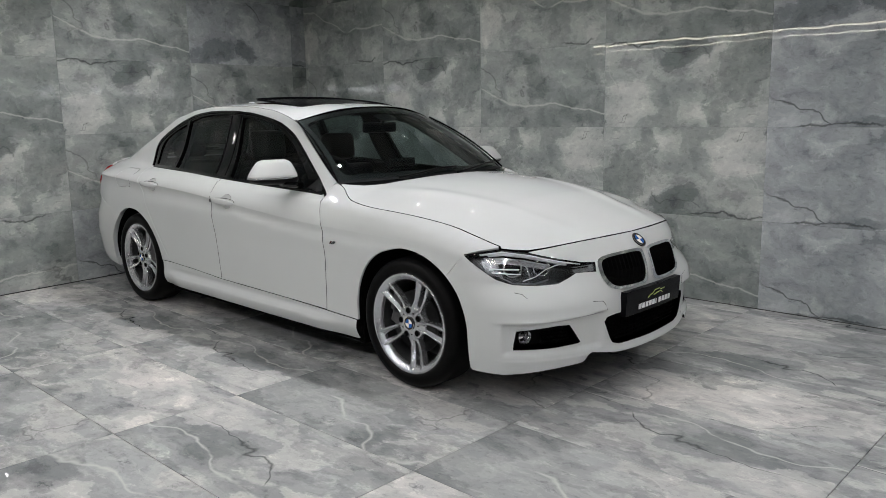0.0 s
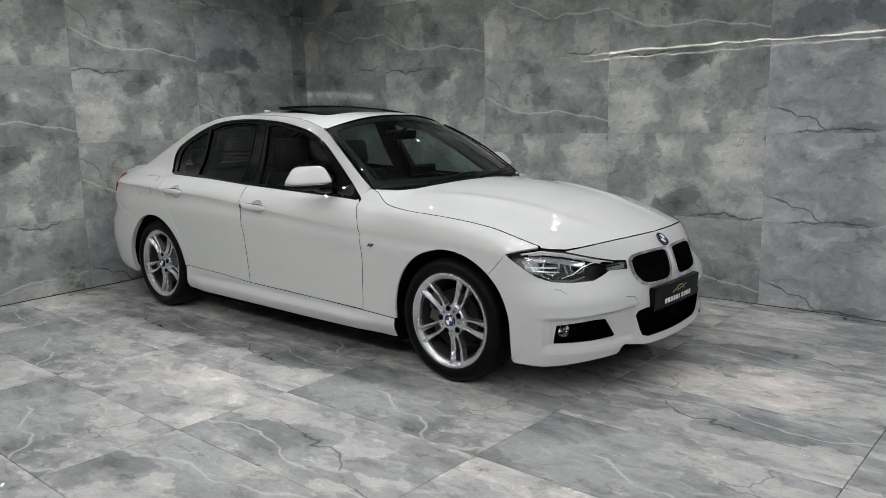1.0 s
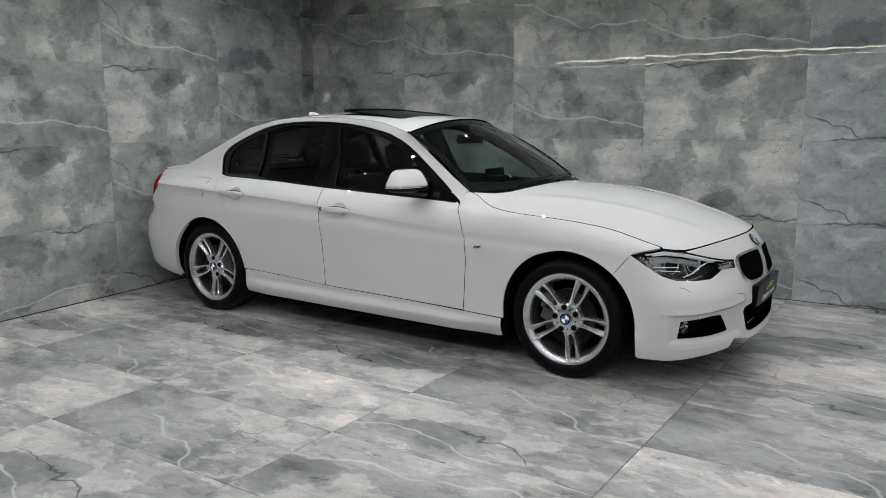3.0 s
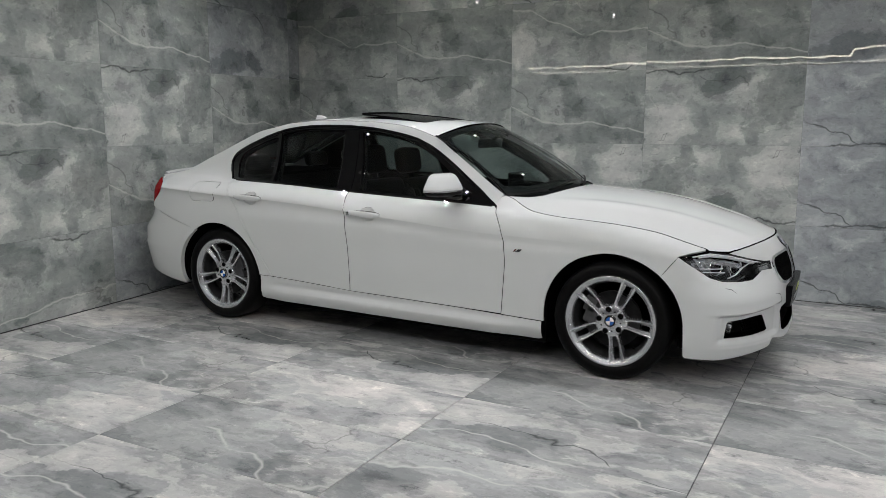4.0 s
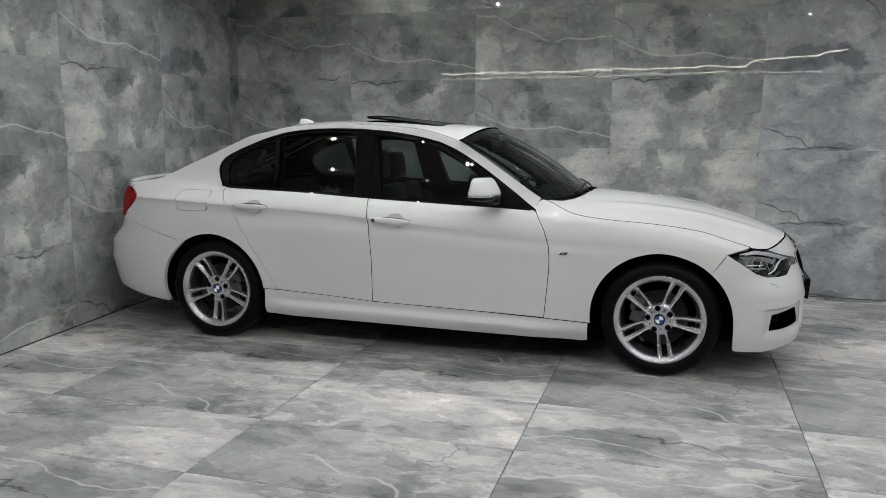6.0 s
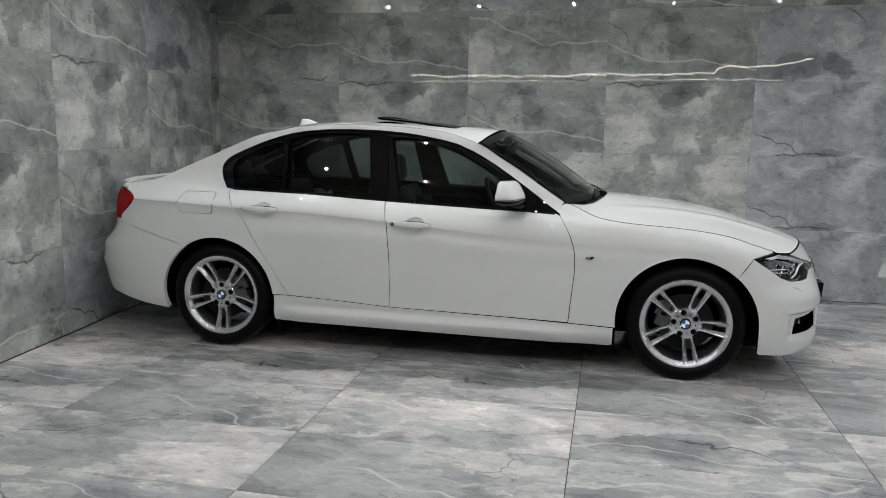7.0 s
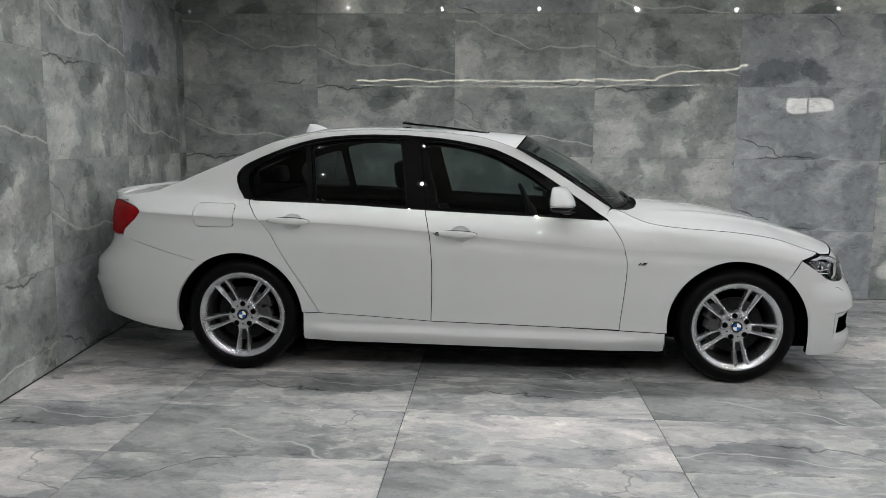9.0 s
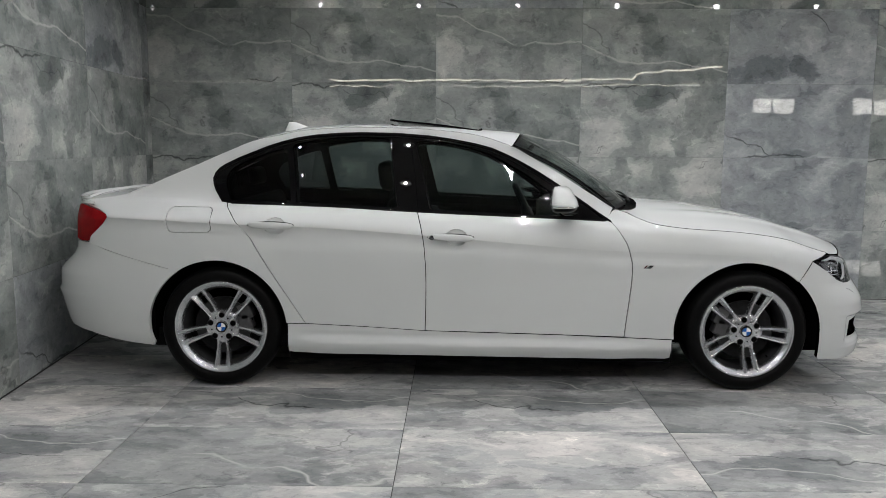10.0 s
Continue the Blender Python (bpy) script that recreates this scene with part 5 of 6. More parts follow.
# headlamps
for sgn in (1, -1):
    lp = head_u * (sgn, 1)
    if sgn < 0:
        lp = lp[::-1]
    body = panel("headlamp", nose, [lp], MAT_LAMP_BODY, car, .02, 0, -.075, label="clear headlamp with twin projectors and white light guides")
    c = lp.mean(axis=0)
    panel("lamp_frame", nose, [lp, c + (lp - c) * (.99, .968)], MAT_GLOSS_BLACK, body, .02, .08, -.001)
    panel("lamp_cover", nose, [c + (lp - c) * .985], MAT_LENS, body, .025, 0, .001)
    # chrome brow and light guides
    def strip_on(pts, wd, lift, mat, nm):
        up = [(nose_u(sgn * h, z), z) for h, z in pts]
        dn = [(nose_u(sgn * h, z - wd), z - wd) for h, z in pts[::-1]]
        panel(nm, nose, [up + dn] if sgn > 0 else [(up + dn)[::-1]], mat, body, .02, .012, lift)
    # upper rim coloured white, for the bright reflection in its chrome
    strip_on([(.805, .707), (.735, .7195), (.645, .7005), (.528, .6645), (.44, .645)], .0055, -.004, MAT_LAMP_WHITE, "lamp_rim")
    strip_on([(.785, .711), (.735, .718), (.66, .704), (.57, .678), (.50, .657)], .012, -.012, MAT_LAMP_WHITE, "light_guide")
    strip_on([(.80, .70), (.735, .704), (.66, .689), (.57, .662)], .030, -.04, MAT_REFLECTOR, "lamp_reflector")
    strip_on([(.60, .592), (.66, .580), (.74, .585), (.775, .61)], .006, -.015, MAT_CHROME, "lamp_rim")
    strip_on([(.48, .633), (.44, .634), (.40, .636), (.365, .636)], .030, -.01, MAT_REFLECTOR, "lamp_wing")
    strip_on([(.49, .650), (.44, .645), (.40, .642)], .006, -.004, MAT_GLOSS_BLACK, "lamp_wing_fin")
    strip_on([(.49, .628), (.44, .630), (.40, .631)], .006, -.006, MAT_GLOSS_BLACK, "lamp_wing_fin")
    strip_on([(.812, .685), (.79, .680), (.765, .672)], .066, -.05, MAT_REFLECTOR, "lamp_reflector")
    for h, z, tall in ((.800, .692, .060), (.785, .694, .078), (.770, .695, .088), (.668, .664, .070)):
        strip_on([(h, z), (h - .006, z - .001)], tall, -.034, MAT_REFLECTOR, "lamp_rib")
    strip_on([(.800, .650), (.76, .648), (.70, .645)], .004, -.028, MAT_LAMP_WHITE, "lamp_rib")
    strip_on([(.795, .632), (.76, .628), (.70, .622)], .004, -.028, MAT_LAMP_WHITE, "lamp_rib")
    strip_on([(.70, .590), (.65, .606), (.60, .636), (.55, .651), (.50, .656)], .0032, -.010, MAT_LAMP_WHITE, "light_guide")
    for h, z, rr in ((.725, .634, .040), (.612, .630, .036)):
        p = nose(np.array([nose_u(sgn * h, z)]), np.array([z]))[0]
        turn = Matrix.Rotation(-sgn * radians(38), 4, "Z")
        bm = bmesh.new()
        lathe(bm, [(rr + .006, .05), (rr + .006, -.006), (rr + .002, -.010), (rr - .004, -.004), (rr - .005, .02)], 32)
        bmesh.ops.transform(bm, matrix=Matrix.Translation((p[0] - .045, p[1] * .94, z)) @ turn @ pose(0, 0, 0, 0, 0, 90), verts=bm.verts[:])
        bmesh.ops.recalc_face_normals(bm, faces=bm.faces[:])
        pr = part("projector", bm, MAT_CHROME, body, "round chrome projector ring")
        bm = bmesh.new()
        bmesh.ops.create_uvsphere(bm, u_segments=24, v_segments=12, radius=rr - .004)
        bmesh.ops.scale(bm, vec=(.5, 1, 1), verts=bm.verts[:])
        bmesh.ops.transform(bm, matrix=Matrix.Translation((p[0] - .055, p[1] * .93, z)) @ turn, verts=bm.verts[:])
        part("projector_lens", bm, MAT_PROJECTOR, pr, "dark glass projector lens")


def roundel(name, m, r, parent, label):
    """A round badge: dark rim, white and blue quarters."""
    bm = bmesh.new()
    lathe(bm, [(r * .0, -.0015), (r * .70, -.0015), (r * .72, -.0035), (r * .95, -.0035), (r, -.001), (r, .004)], 36)
    bmesh.ops.transform(bm, matrix=m, verts=bm.verts[:])
    bmesh.ops.recalc_face_normals(bm, faces=bm.faces[:])
    base = part(name, bm, MAT_GLOSS_BLACK, parent, label)
    bm = bmesh.new()
    lathe(bm, [(r * .93, -.003), (r * .97, -.0046), (r * 1.01, -.003)], 36)
    bmesh.ops.transform(bm, matrix=m, verts=bm.verts[:])
    part("badge_rim", bm, MAT_CHROME, base)
    for q in range(4):
        bm = bmesh.new()
        arc = [(0, 0)] + [(r * .68 * math.cos(a), r * .68 * math.sin(a)) for a in np.linspace(q * math.pi / 2, (q + 1) * math.pi / 2, 8)]
        bm.faces.new([bm.verts.new((x, -.0045, z)) for x, z in arc])
        bmesh.ops.transform(bm, matrix=m, verts=bm.verts[:])
        part("badge_quarter", bm, MAT_BLUE if q % 2 else MAT_BADGE_WHITE, base, smooth=False)
    return base


p = nose(np.array([0.0]), np.array([.703]))[0]
roundel("bonnet_badge", Matrix.Translation((p[0] + .004, 0, .703)) @ pose(0, 0, 0, 0, -46, 0) @ pose(0, 0, 0, 0, 0, 90), .041, car, "round blue and white badge")

# number plate holder: black, with bars for its print
PLATE = Matrix.Translation((.846, 0, .433)) @ pose(0, 0, 0, 0, 4, 0)
bm = bmesh.new()
rings = []
for y in np.linspace(-.262, .262, 13):
    x = -.10 * y * y
    rings.append([(x - .030, y, -.058), (x + .001, y, -.060), (x + .004, y, -.057), (x + .004, y, .057), (x + .001, y, .060), (x - .030, y, .058)])
loft(bm, rings)
bmesh.ops.recalc_face_normals(bm, faces=bm.faces[:])
bmesh.ops.transform(bm, matrix=PLATE, verts=bm.verts[:])
plate = part("number_plate", bm, MAT_PLATE, car, "black dealer plate with a white print bar and a green outline", smooth=False)


def on_plate(pts, mat, name, lift=.0052):
    bm = bmesh.new()
    bm.faces.new([bm.verts.new((-.10 * y * y + lift, y, z)) for y, z in pts])
    bmesh.ops.transform(bm, matrix=PLATE, verts=bm.verts[:])
    part(name, bm, mat, plate, smooth=False)


# seen from the front, print runs from the car's right (-y) to its left (+y)
for k in range(10):
    y = -.155 + k * .0315
    wd = .026 if k != 5 else .012
    on_plate([(y, -.038), (y + wd, -.038), (y + wd, -.012), (y, -.012)], MAT_BADGE_WHITE, "print_bar")
bm = bmesh.new()
pts = [(-.07, .006), (-.055, .016), (-.03, .020), (-.01, .034), (.03, .036), (.05, .028), (.085, .030)]
tube(bm, [(-.10 * y * y + .005, y, z) for y, z in pts], .0022, 6)
tube(bm, [(-.10 * y * y + .005, y, z) for y, z in ((-.02, .010), (.02, .018), (.05, .020), (.066, .010))], .0020, 6)
bmesh.ops.transform(bm, matrix=PLATE, verts=bm.verts[:])
part("print_outline", bm, MAT_PLATE_GREEN, plate, "pale green line drawing")

# fine joints on the bumper: tow-eye cover and washer cover
for sgn in (1, -1):
    for pts in (((.443, .478), (.385, .471), (.372, .455), (.362, .430), (.395, .420)), ((.753, .543), (.732, .536), (.724, .518))):
        bm = bmesh.new()
        line = [Vector(sculpted(np.array([nose_u(sgn * h, z)]), np.array([z]))[0]) for h, z in pts]
        tube(bm, line, .0012, 5)
        part("cover_joint", bm, MAT_RUBBER, front_bumper)

# ---------------------------------------------------------------- the car: rear end
for mir in (False, True):
    lampr = soften([(-3.411, .914), (-3.439, .878), (-3.478, .842), (-3.515, .808), (-3.528, .780), (-3.60, .776), (-3.70, .79), (-3.71, .94), (-3.66, .966), (-3.60, .962), (-3.486, .943), (-3.433, .927)], 1)
    lu = [(tail_ux(x, z), z) for x, z in lampr]
    red = panel("rear_lamp", tail, [lu], MAT_LAMP_RED, car, .02, .03, .004, mir, "red rear lamp")
seam = [(-3.034, .624), (-3.066, .6425), (-3.15, .6655), (-3.246, .6915), (-3.35, .7195), (-3.442, .7455), (-3.525, .7715), (-3.60, .771), (-3.70, .771)]
r_half = [(tail_ux(x, z), z) for x, z in seam] + [(0.0, .772)]
low = [(0.0, .31), (.3, .30), (tail_ux(-3.66, .300), .300), (tail_ux(-3.54, .283), .283), (tail_ux(-3.35, .243), .243), (tail_ux(-3.19, .222), .222)]
ar = [(tail_ux(min(x, -3.005), z), z) for x, z in arch(ARCH_R, 196, 127, 14)]
for mir in (False, True):
    panel("rear_bumper", tail, [r_half + low + ar], MAT_PAINT, car, .022, .03, 0, mir)
    up = [(0.0, .776), (tail_ux(-3.70, .779), .779), (tail_ux(-3.70, .80), .80), (tail_ux(-3.71, .93), .93), (tail_ux(-3.66, .968), .968), (tail_ux(-3.54, .972), .972), (tail_ux(-3.56, .985), .985), (tail_ux(-3.66, .99), .99), (0.0, 1.0)]
    panel("boot_face", tail, [up], MAT_PAINT, car, .03, .01, 0, mir)
bm = bmesh.new()
box_into(bm, -3.20, .56, -.48, .48, .165, .21)
box_into(bm, -2.42, -.42, -.82, .82, .145, .20)
box_into(bm, .33, .46, -.72, .72, .19, .26)
box_into(bm, .40, .735, -.44, .44, .212, .226)
# upright flaps added to block light, so the floor under the car stays dark
for x in (-.40, -2.43, -3.20):
    for y in (-.66, .66):
        box_into(bm, x - .02, x + .02, y - .16, y + .16, .14 if x > -3 else .235, .42)
loft(bm, [[(x, -h, z), (x, h, z), (x, h, .40), (x, -h, .40)] for x, h, z in ((-3.16, .72, .20), (-3.35, .70, .255), (-3.50, .62, .295), (-3.60, .50, .325))])
part("underbody", bm, MAT_RUBBER, car, "black underbody panels, with flaps added to block light", smooth=False)
bm = bmesh.new()
for y in (.45, .37):
    tube(bm, [(-3.4, y, .26), (-3.6, y, .28), (-3.80, y, .29)], .035, 14)
part("exhaust", bm, MAT_CHROME, car, "chrome exhaust tips")

# ---------------------------------------------------------------- the car: mirrors
for s in (-1, 1):
    def shell(levels):
        """Lofted through (z, h0, h1, x0, x1): a rounded block whose front face is swept back at its outer end."""
        bm = bmesh.new()
        rings = []
        for z, h0, h1, x0, x1 in levels:
            ring = []
            for a in np.linspace(0, 2 * math.pi, 40, endpoint=False):
                ca, sa = math.cos(a), math.sin(a)
                h = (h0 + h1) / 2 + (h1 - h0) / 2 * np.sign(ca) * abs(ca) ** .5
                f = (h - h0) / (h1 - h0 + 1e-9)
                x = (x0 + x1) / 2 + (x1 - x0) / 2 * np.sign(sa) * abs(sa) ** .6
                x -= .045 * f * f * (.675 + .325 * sa)
                ring.append((x, s * h, z))
            rings.append(ring)
        loft(bm, rings)
        bmesh.ops.recalc_face_normals(bm, faces=bm.faces[:])
        return bm
    CAP = [(.9985, .790, 1.056, -1.058, -.908), (1.010, .790, 1.053, -1.058, -.911), (1.027, .794, 1.042, -1.056, -.918), (1.045, .800, 1.027, -1.052, -.928), (1.062, .806, 1.013, -1.050, -.937), (1.077, .814, .998, -1.047, -.947), (1.087, .826, .978, -1.042, -.958), (1.0935, .845, .950, -1.034, -.972)]
    LOW = [(.9585, .80, .95, -1.00, -.945), (.962, .788, .985, -1.03, -.932), (.968, .784, 1.022, -1.045, -.925), (.978, .784, 1.043, -1.052, -.914), (.991, .787, 1.050, -1.056, -.909)]
    BAND = [(.9912, .788, 1.057, -1.059, -.907), (.9983, .788, 1.058, -1.059, -.907)]
    cap = part("door_mirror", shell(CAP), MAT_PAINT, car, "white door mirror with black lower shell")
    part("mirror_lower", shell(LOW), MAT_PLASTIC, cap, "black plastic lower shell")
    part("mirror_indicator", shell(BAND), MAT_CHROME, cap, "slim bright indicator strip")
    bm = bmesh.new()
    rings = []
    for h, zc, hz, hx in ((.885, .958, .014, .045), (.82, .950, .018, .038), (.775, .945, .022, .045)):
        rings.append([(-.955 + hx * math.cos(a), s * h, zc + hz * math.sin(a)) for a in np.linspace(0, 2 * math.pi, 16, endpoint=False)])
    loft(bm, rings)
    bmesh.ops.recalc_face_normals(bm, faces=bm.faces[:])
    part("mirror_arm", bm, MAT_GLOSS_BLACK, cap)
    bm = bmesh.new()
    bmesh.ops.create_circle(bm, cap_ends=True, segments=24, radius=1)
    bmesh.ops.scale(bm, vec=(.088, .022, 1), verts=bm.verts[:])
    bmesh.ops.transform(bm, matrix=Matrix.Translation((-1.0585, s * .90, 1.022)) @ Matrix.Rotation(s * radians(5), 4, "Z") @ pose(0, 0, 0, 90, 0, 90), verts=bm.verts[:])
    part("mirror_glass", bm, MAT_CHROME, cap)

# ---------------------------------------------------------------- the car: wheels
def wheel(x, sgn, spin):
    """Five pairs of spokes in a deep silver rim. Built with the outer face towards -y, then turned for the far side."""
    base = Matrix.Translation((x, -.858 if sgn < 0 else .858, .325)) @ (Matrix.Identity(4) if sgn < 0 else Matrix.Rotation(math.pi, 4, "Z"))
    def put(name, bm, mat, parent, label="", smooth=True):
        bmesh.ops.recalc_face_normals(bm, faces=bm.faces[:])
        bmesh.ops.transform(bm, matrix=base, verts=bm.verts[:])
        return part(name, bm, mat, parent, label, smooth)
    bm = bmesh.new()
    lathe(bm, [(.243, .004), (.2505, .0), (.252, -.008), (.2505, -.0125), (.247, -.0140), (.240, -.0125), (.232, -.0075), (.2285, -.004), (.223, -.001), (.2175, .006), (.2150, .016), (.2155, .030)], 80)
    rim = put("wheel", bm, MAT_ALLOY, car, "silver five double-spoke alloy wheel")
    bm = bmesh.new()
    lathe(bm, [(.2155, .028), (.208, .05), (.200, .08), (.198, .13), (.205, .19), (.236, .20)], 72)
    # barrel coloured as it looks in the rim's shade
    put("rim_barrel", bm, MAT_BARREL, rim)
    bm = bmesh.new()
    prof = [(.243, .006), (.2505, -.010), (.257, -.018), (.270, -.0235), (.285, -.024), (.300, -.019), (.310, -.012), (.318, .0), (.3225, .014), (.3245, .035), (.325, .06)]
    prof = prof + [(.3245, .085)] + [(r, .187 + .0 - y) for r, y in prof[:-1][::-1]]
    lathe(bm, prof, 80)
    tyre = put("tyre", bm, MAT_TYRE, rim, "black low-profile tyre")
    for i in range(5):
        a0 = radians(-90 + 72 * i + spin)
        ca, sa = math.cos(a0), math.sin(a0)
        for side_ in (-1, 1):
            bm = bmesh.new()
            rings = []
            # radius, inner and outer edge of the arm from the middle of the pair, height of its face
            for r, d0, d1, y in ((.030, .0, .020, .006), (.060, .0, .026, .004), (.080, .0015, .0300, .006), (.092, .0055, .0300, .010), (.105, .0100, .0310, .013), (.130, .0140, .0345, .012), (.160, .0155, .0385, .008), (.195, .0150, .0420, .001), (.226, .0140, .0465, -.006), (.243, .0135, .0485, -.0115)):
                w = d1 - d0
                # the outer edge stands proud, the inner one falls away into the slot
                sec = [(d0, y + .040), (d0, y + .016), (d0 + w * .30, y + .007), (d0 + w * .48, y + .001), (d0 + w * .60, y - .001), (d0 + w * .88, y + .001), (d1, y + .006), (d1 + .001, y + .040)]
                rings.append([(r * ca - side_ * h_ * sa, yy, r * sa + side_ * h_ * ca) for h_, yy in sec])
            loft(bm, rings)
            put("spoke", bm, MAT_ALLOY, rim, smooth=False)
        # floor of the slot between the two arms, near the hub, coloured dark for its shade
        bm = bmesh.new()
        loft(bm, [[(r * ca - k * wd * sa, yy, r * sa + k * wd * ca) for k, yy in ((-1, y + .03), (-1, y), (1, y), (1, y + .03))] for r, wd, y in ((.06, .006, .012), (.10, .012, .026), (.15, .016, .034))])
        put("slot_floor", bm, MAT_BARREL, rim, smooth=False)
    bm = bmesh.new()
    rows = []
    for k, (grow, y) in enumerate(((1.06, .045), (1.0, .018), (.93, .009), (.80, .005), (.62, .0035), (.50, .001), (.44, .001))):
        row = []
        for a in np.linspace(0, 2 * math.pi, 100, endpoint=False):
            rr = (.088 + .006 * math.cos(5 * (a - radians(-90 + spin)))) * grow
            row.append(bm.verts.new((rr * math.cos(a), y, rr * math.sin(a))))
        rows.append(row)
    for a, b in zip(rows[:-1], rows[1:]):
        for i in range(100):
            bm.faces.new((a[i], a[(i + 1) % 100], b[(i + 1) % 100], b[i]))
    bm.faces.new(rows[-1])
    put("hub", bm, MAT_ALLOY, rim)
    for i in range(5):
        a = radians(90 + 72 * i + spin)
        bm = bmesh.new()
        lathe(bm, [(.0162, .006), (.0162, .0), (.0150, -.0012), (.0135, .0006), (.0130, .005)], 20)
        bmesh.ops.translate(bm, vec=(.0635 * math.cos(a), .0022, .0635 * math.sin(a)), verts=bm.verts[:])
        # hole lining coloured near-black, for the shade in the recess
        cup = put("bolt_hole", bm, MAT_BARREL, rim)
        bm = bmesh.new()
        # the black disc round the bolt head paints the hole's shade
        lathe(bm, [(.0142, .0012), (.0085, .0012), (.008, -.0012), (.005, -.0012), (.0045, .002), (.0, .002)], 18)
        bmesh.ops.translate(bm, vec=(.0635 * math.cos(a), .0022, .0635 * math.sin(a)), verts=bm.verts[:])
        put("wheel_bolt", bm, MAT_RUBBER, rim, "wheel bolt on a black disc standing for hole shade")
        bm = bmesh.new()
        a2 = radians(90 + 36 + 72 * i + spin)
        lathe(bm, [(.0042, .004), (.0042, -.0006), (.0, -.0006)], 10)
        bmesh.ops.translate(bm, vec=(.056 * math.cos(a2), .0026, .056 * math.sin(a2)), verts=bm.verts[:])
        put("hub_dimple", bm, MAT_RUBBER, rim)
    rb = roundel("wheel_badge", base @ Matrix.Translation((0, -.0015, 0)), .033, rim, "round blue and white hub badge")
    bm = bmesh.new()
    lathe(bm, [(.07, .05), (.155, .05), (.156, .052), (.156, .072), (.155, .074), (.07, .074)], 56)
    lathe(bm, [(.0, .038), (.072, .038), (.075, .045), (.075, .06)], 36)
    put("brake_disc", bm, MAT_STEEL, rim, "steel brake disc")
    bm = bmesh.new()
    ca = radians(160 if x > -1 else 22)
    for k in (-.03, .03):
        box_into(bm, -.035, .035, .028, .10, -.045 + .0, .045, .008, pose(0, 0, 0) @ Matrix.Translation((.128 * math.cos(ca), 0, .128 * math.sin(ca) + k)) @ Matrix.Rotation(-ca, 4, "Y"))
    put("brake_caliper", bm, MAT_CALIPER, rim, "grey brake caliper", smooth=False)
    bm = bmesh.new()
    tube(bm, [(.195 * math.cos(radians(-48)), .03, .195 * math.sin(radians(-48))), (.18 * math.cos(radians(-48)), .015, .18 * math.sin(radians(-48)))], .004, 6)
    put("valve", bm, MAT_RUBBER, rim)
    return rim


for x in (0.0, -WHEELBASE):
    for sgn in (-1, 1):
        wheel(x, sgn, 11 if x == 0 else -1)

# ---------------------------------------------------------------- the car: cabin
def cushion(name, x0, x1, y0, y1, z0, z1, mat, parent, lean=0, bev=.05, label=""):
    bm = bmesh.new()
    c = Vector(((x0 + x1) / 2, (y0 + y1) / 2, z0))
    box_into(bm, x0 - c.x, x1 - c.x, y0 - c.y, y1 - c.y, 0, z1 - z0, bev, Matrix.Translation(c) @ pose(0, 0, 0, 0, -lean, 0))
    return part(name, bm, mat, parent, label)


for s, dx, dz in ((-1, .15, .04), (1, 0.0, 0.0)):
    # the driver's seat is set further forward and higher
    seat = cushion("front_seat", -1.74 + dx, -1.24 + dx, s * .37 - .25, s * .37 + .25, .34, .52 + dz, MAT_LEATHER, car, 0, .05, "black leather front seat")
    cushion("backrest", -1.86 + dx, -1.72 + dx, s * .37 - .25, s * .37 + .25, .46, .985 + dz, MAT_LEATHER, seat, 18, .05)
    for k in (-1, 1):
        cushion("side_bolster", -1.80 + dx, -1.68 + dx, s * .37 + k * .21 - .05, s * .37 + k * .21 + .05, .52, .91 + dz, MAT_LEATHER, seat, 18, .04)
    cushion("headrest", -2.055 + dx, -1.945 + dx, s * .37 - .14, s * .37 + .14, .995 + dz, 1.195 + dz, MAT_LEATHER, seat, 8, .045)
    bm = bmesh.new()
    for k in (-.05, .05):
        tube(bm, [(-1.98 + dx, s * .37 + k, .93 + dz), (-2.0 + dx, s * .37 + k, 1.04 + dz)], .007, 8)
    part("headrest_post", bm, MAT_PLASTIC, seat)
    cushion("rear_headrest", -2.93, -2.86, s * .36 - .13, s * .36 + .13, 1.03, 1.15, MAT_LEATHER, car, 10, .03)
bench = cushion("rear_bench", -2.62, -2.10, -.66, .66, .34, .50, MAT_LEATHER, car, 0, .05, "black leather rear bench")
cushion("bench_backrest", -2.74, -2.60, -.66, .66, .44, 1.02, MAT_LEATHER, bench, 20, .05)
bm = bmesh.new()
box_into(bm, -3.36, -2.80, -.62, .62, .985, 1.005, .004)
part("parcel_shelf", bm, MAT_CABIN, car, smooth=False)
bm = bmesh.new()
box_into(bm, -3.2, -.45, -.78, .78, .20, .30)
part("cabin_floor", bm, MAT_CABIN, car, smooth=False)
# dashboard: a lofted roll across the car
bm = bmesh.new()
rings = []
for y in np.linspace(-.66, .66, 15):
    hump = .03 * math.exp(-((y + .37) / .17) ** 2)
    prof = [(-.64, .915), (-.70, .945 + hump * .3), (-.80, .965 + hump), (-.92, .955 + hump), (-.98, .915), (-.985, .80), (-.95, .60), (-.80, .45), (-.64, .45)]
    rings.append([(x + .05 * (1 - (y / .7) ** 2), y, z) for x, z in prof])
loft(bm, rings)
bmesh.ops.recalc_face_normals(bm, faces=bm.faces[:])
part("dashboard", bm, MAT_CABIN, car, "black moulded dashboard")
bm = bmesh.new()
box_into(bm, -.945, -.925, -.12, .12, .965, 1.055, .01, Matrix.Identity(4))
part("centre_display", bm, MAT_GLOSS_BLACK, car, smooth=False)
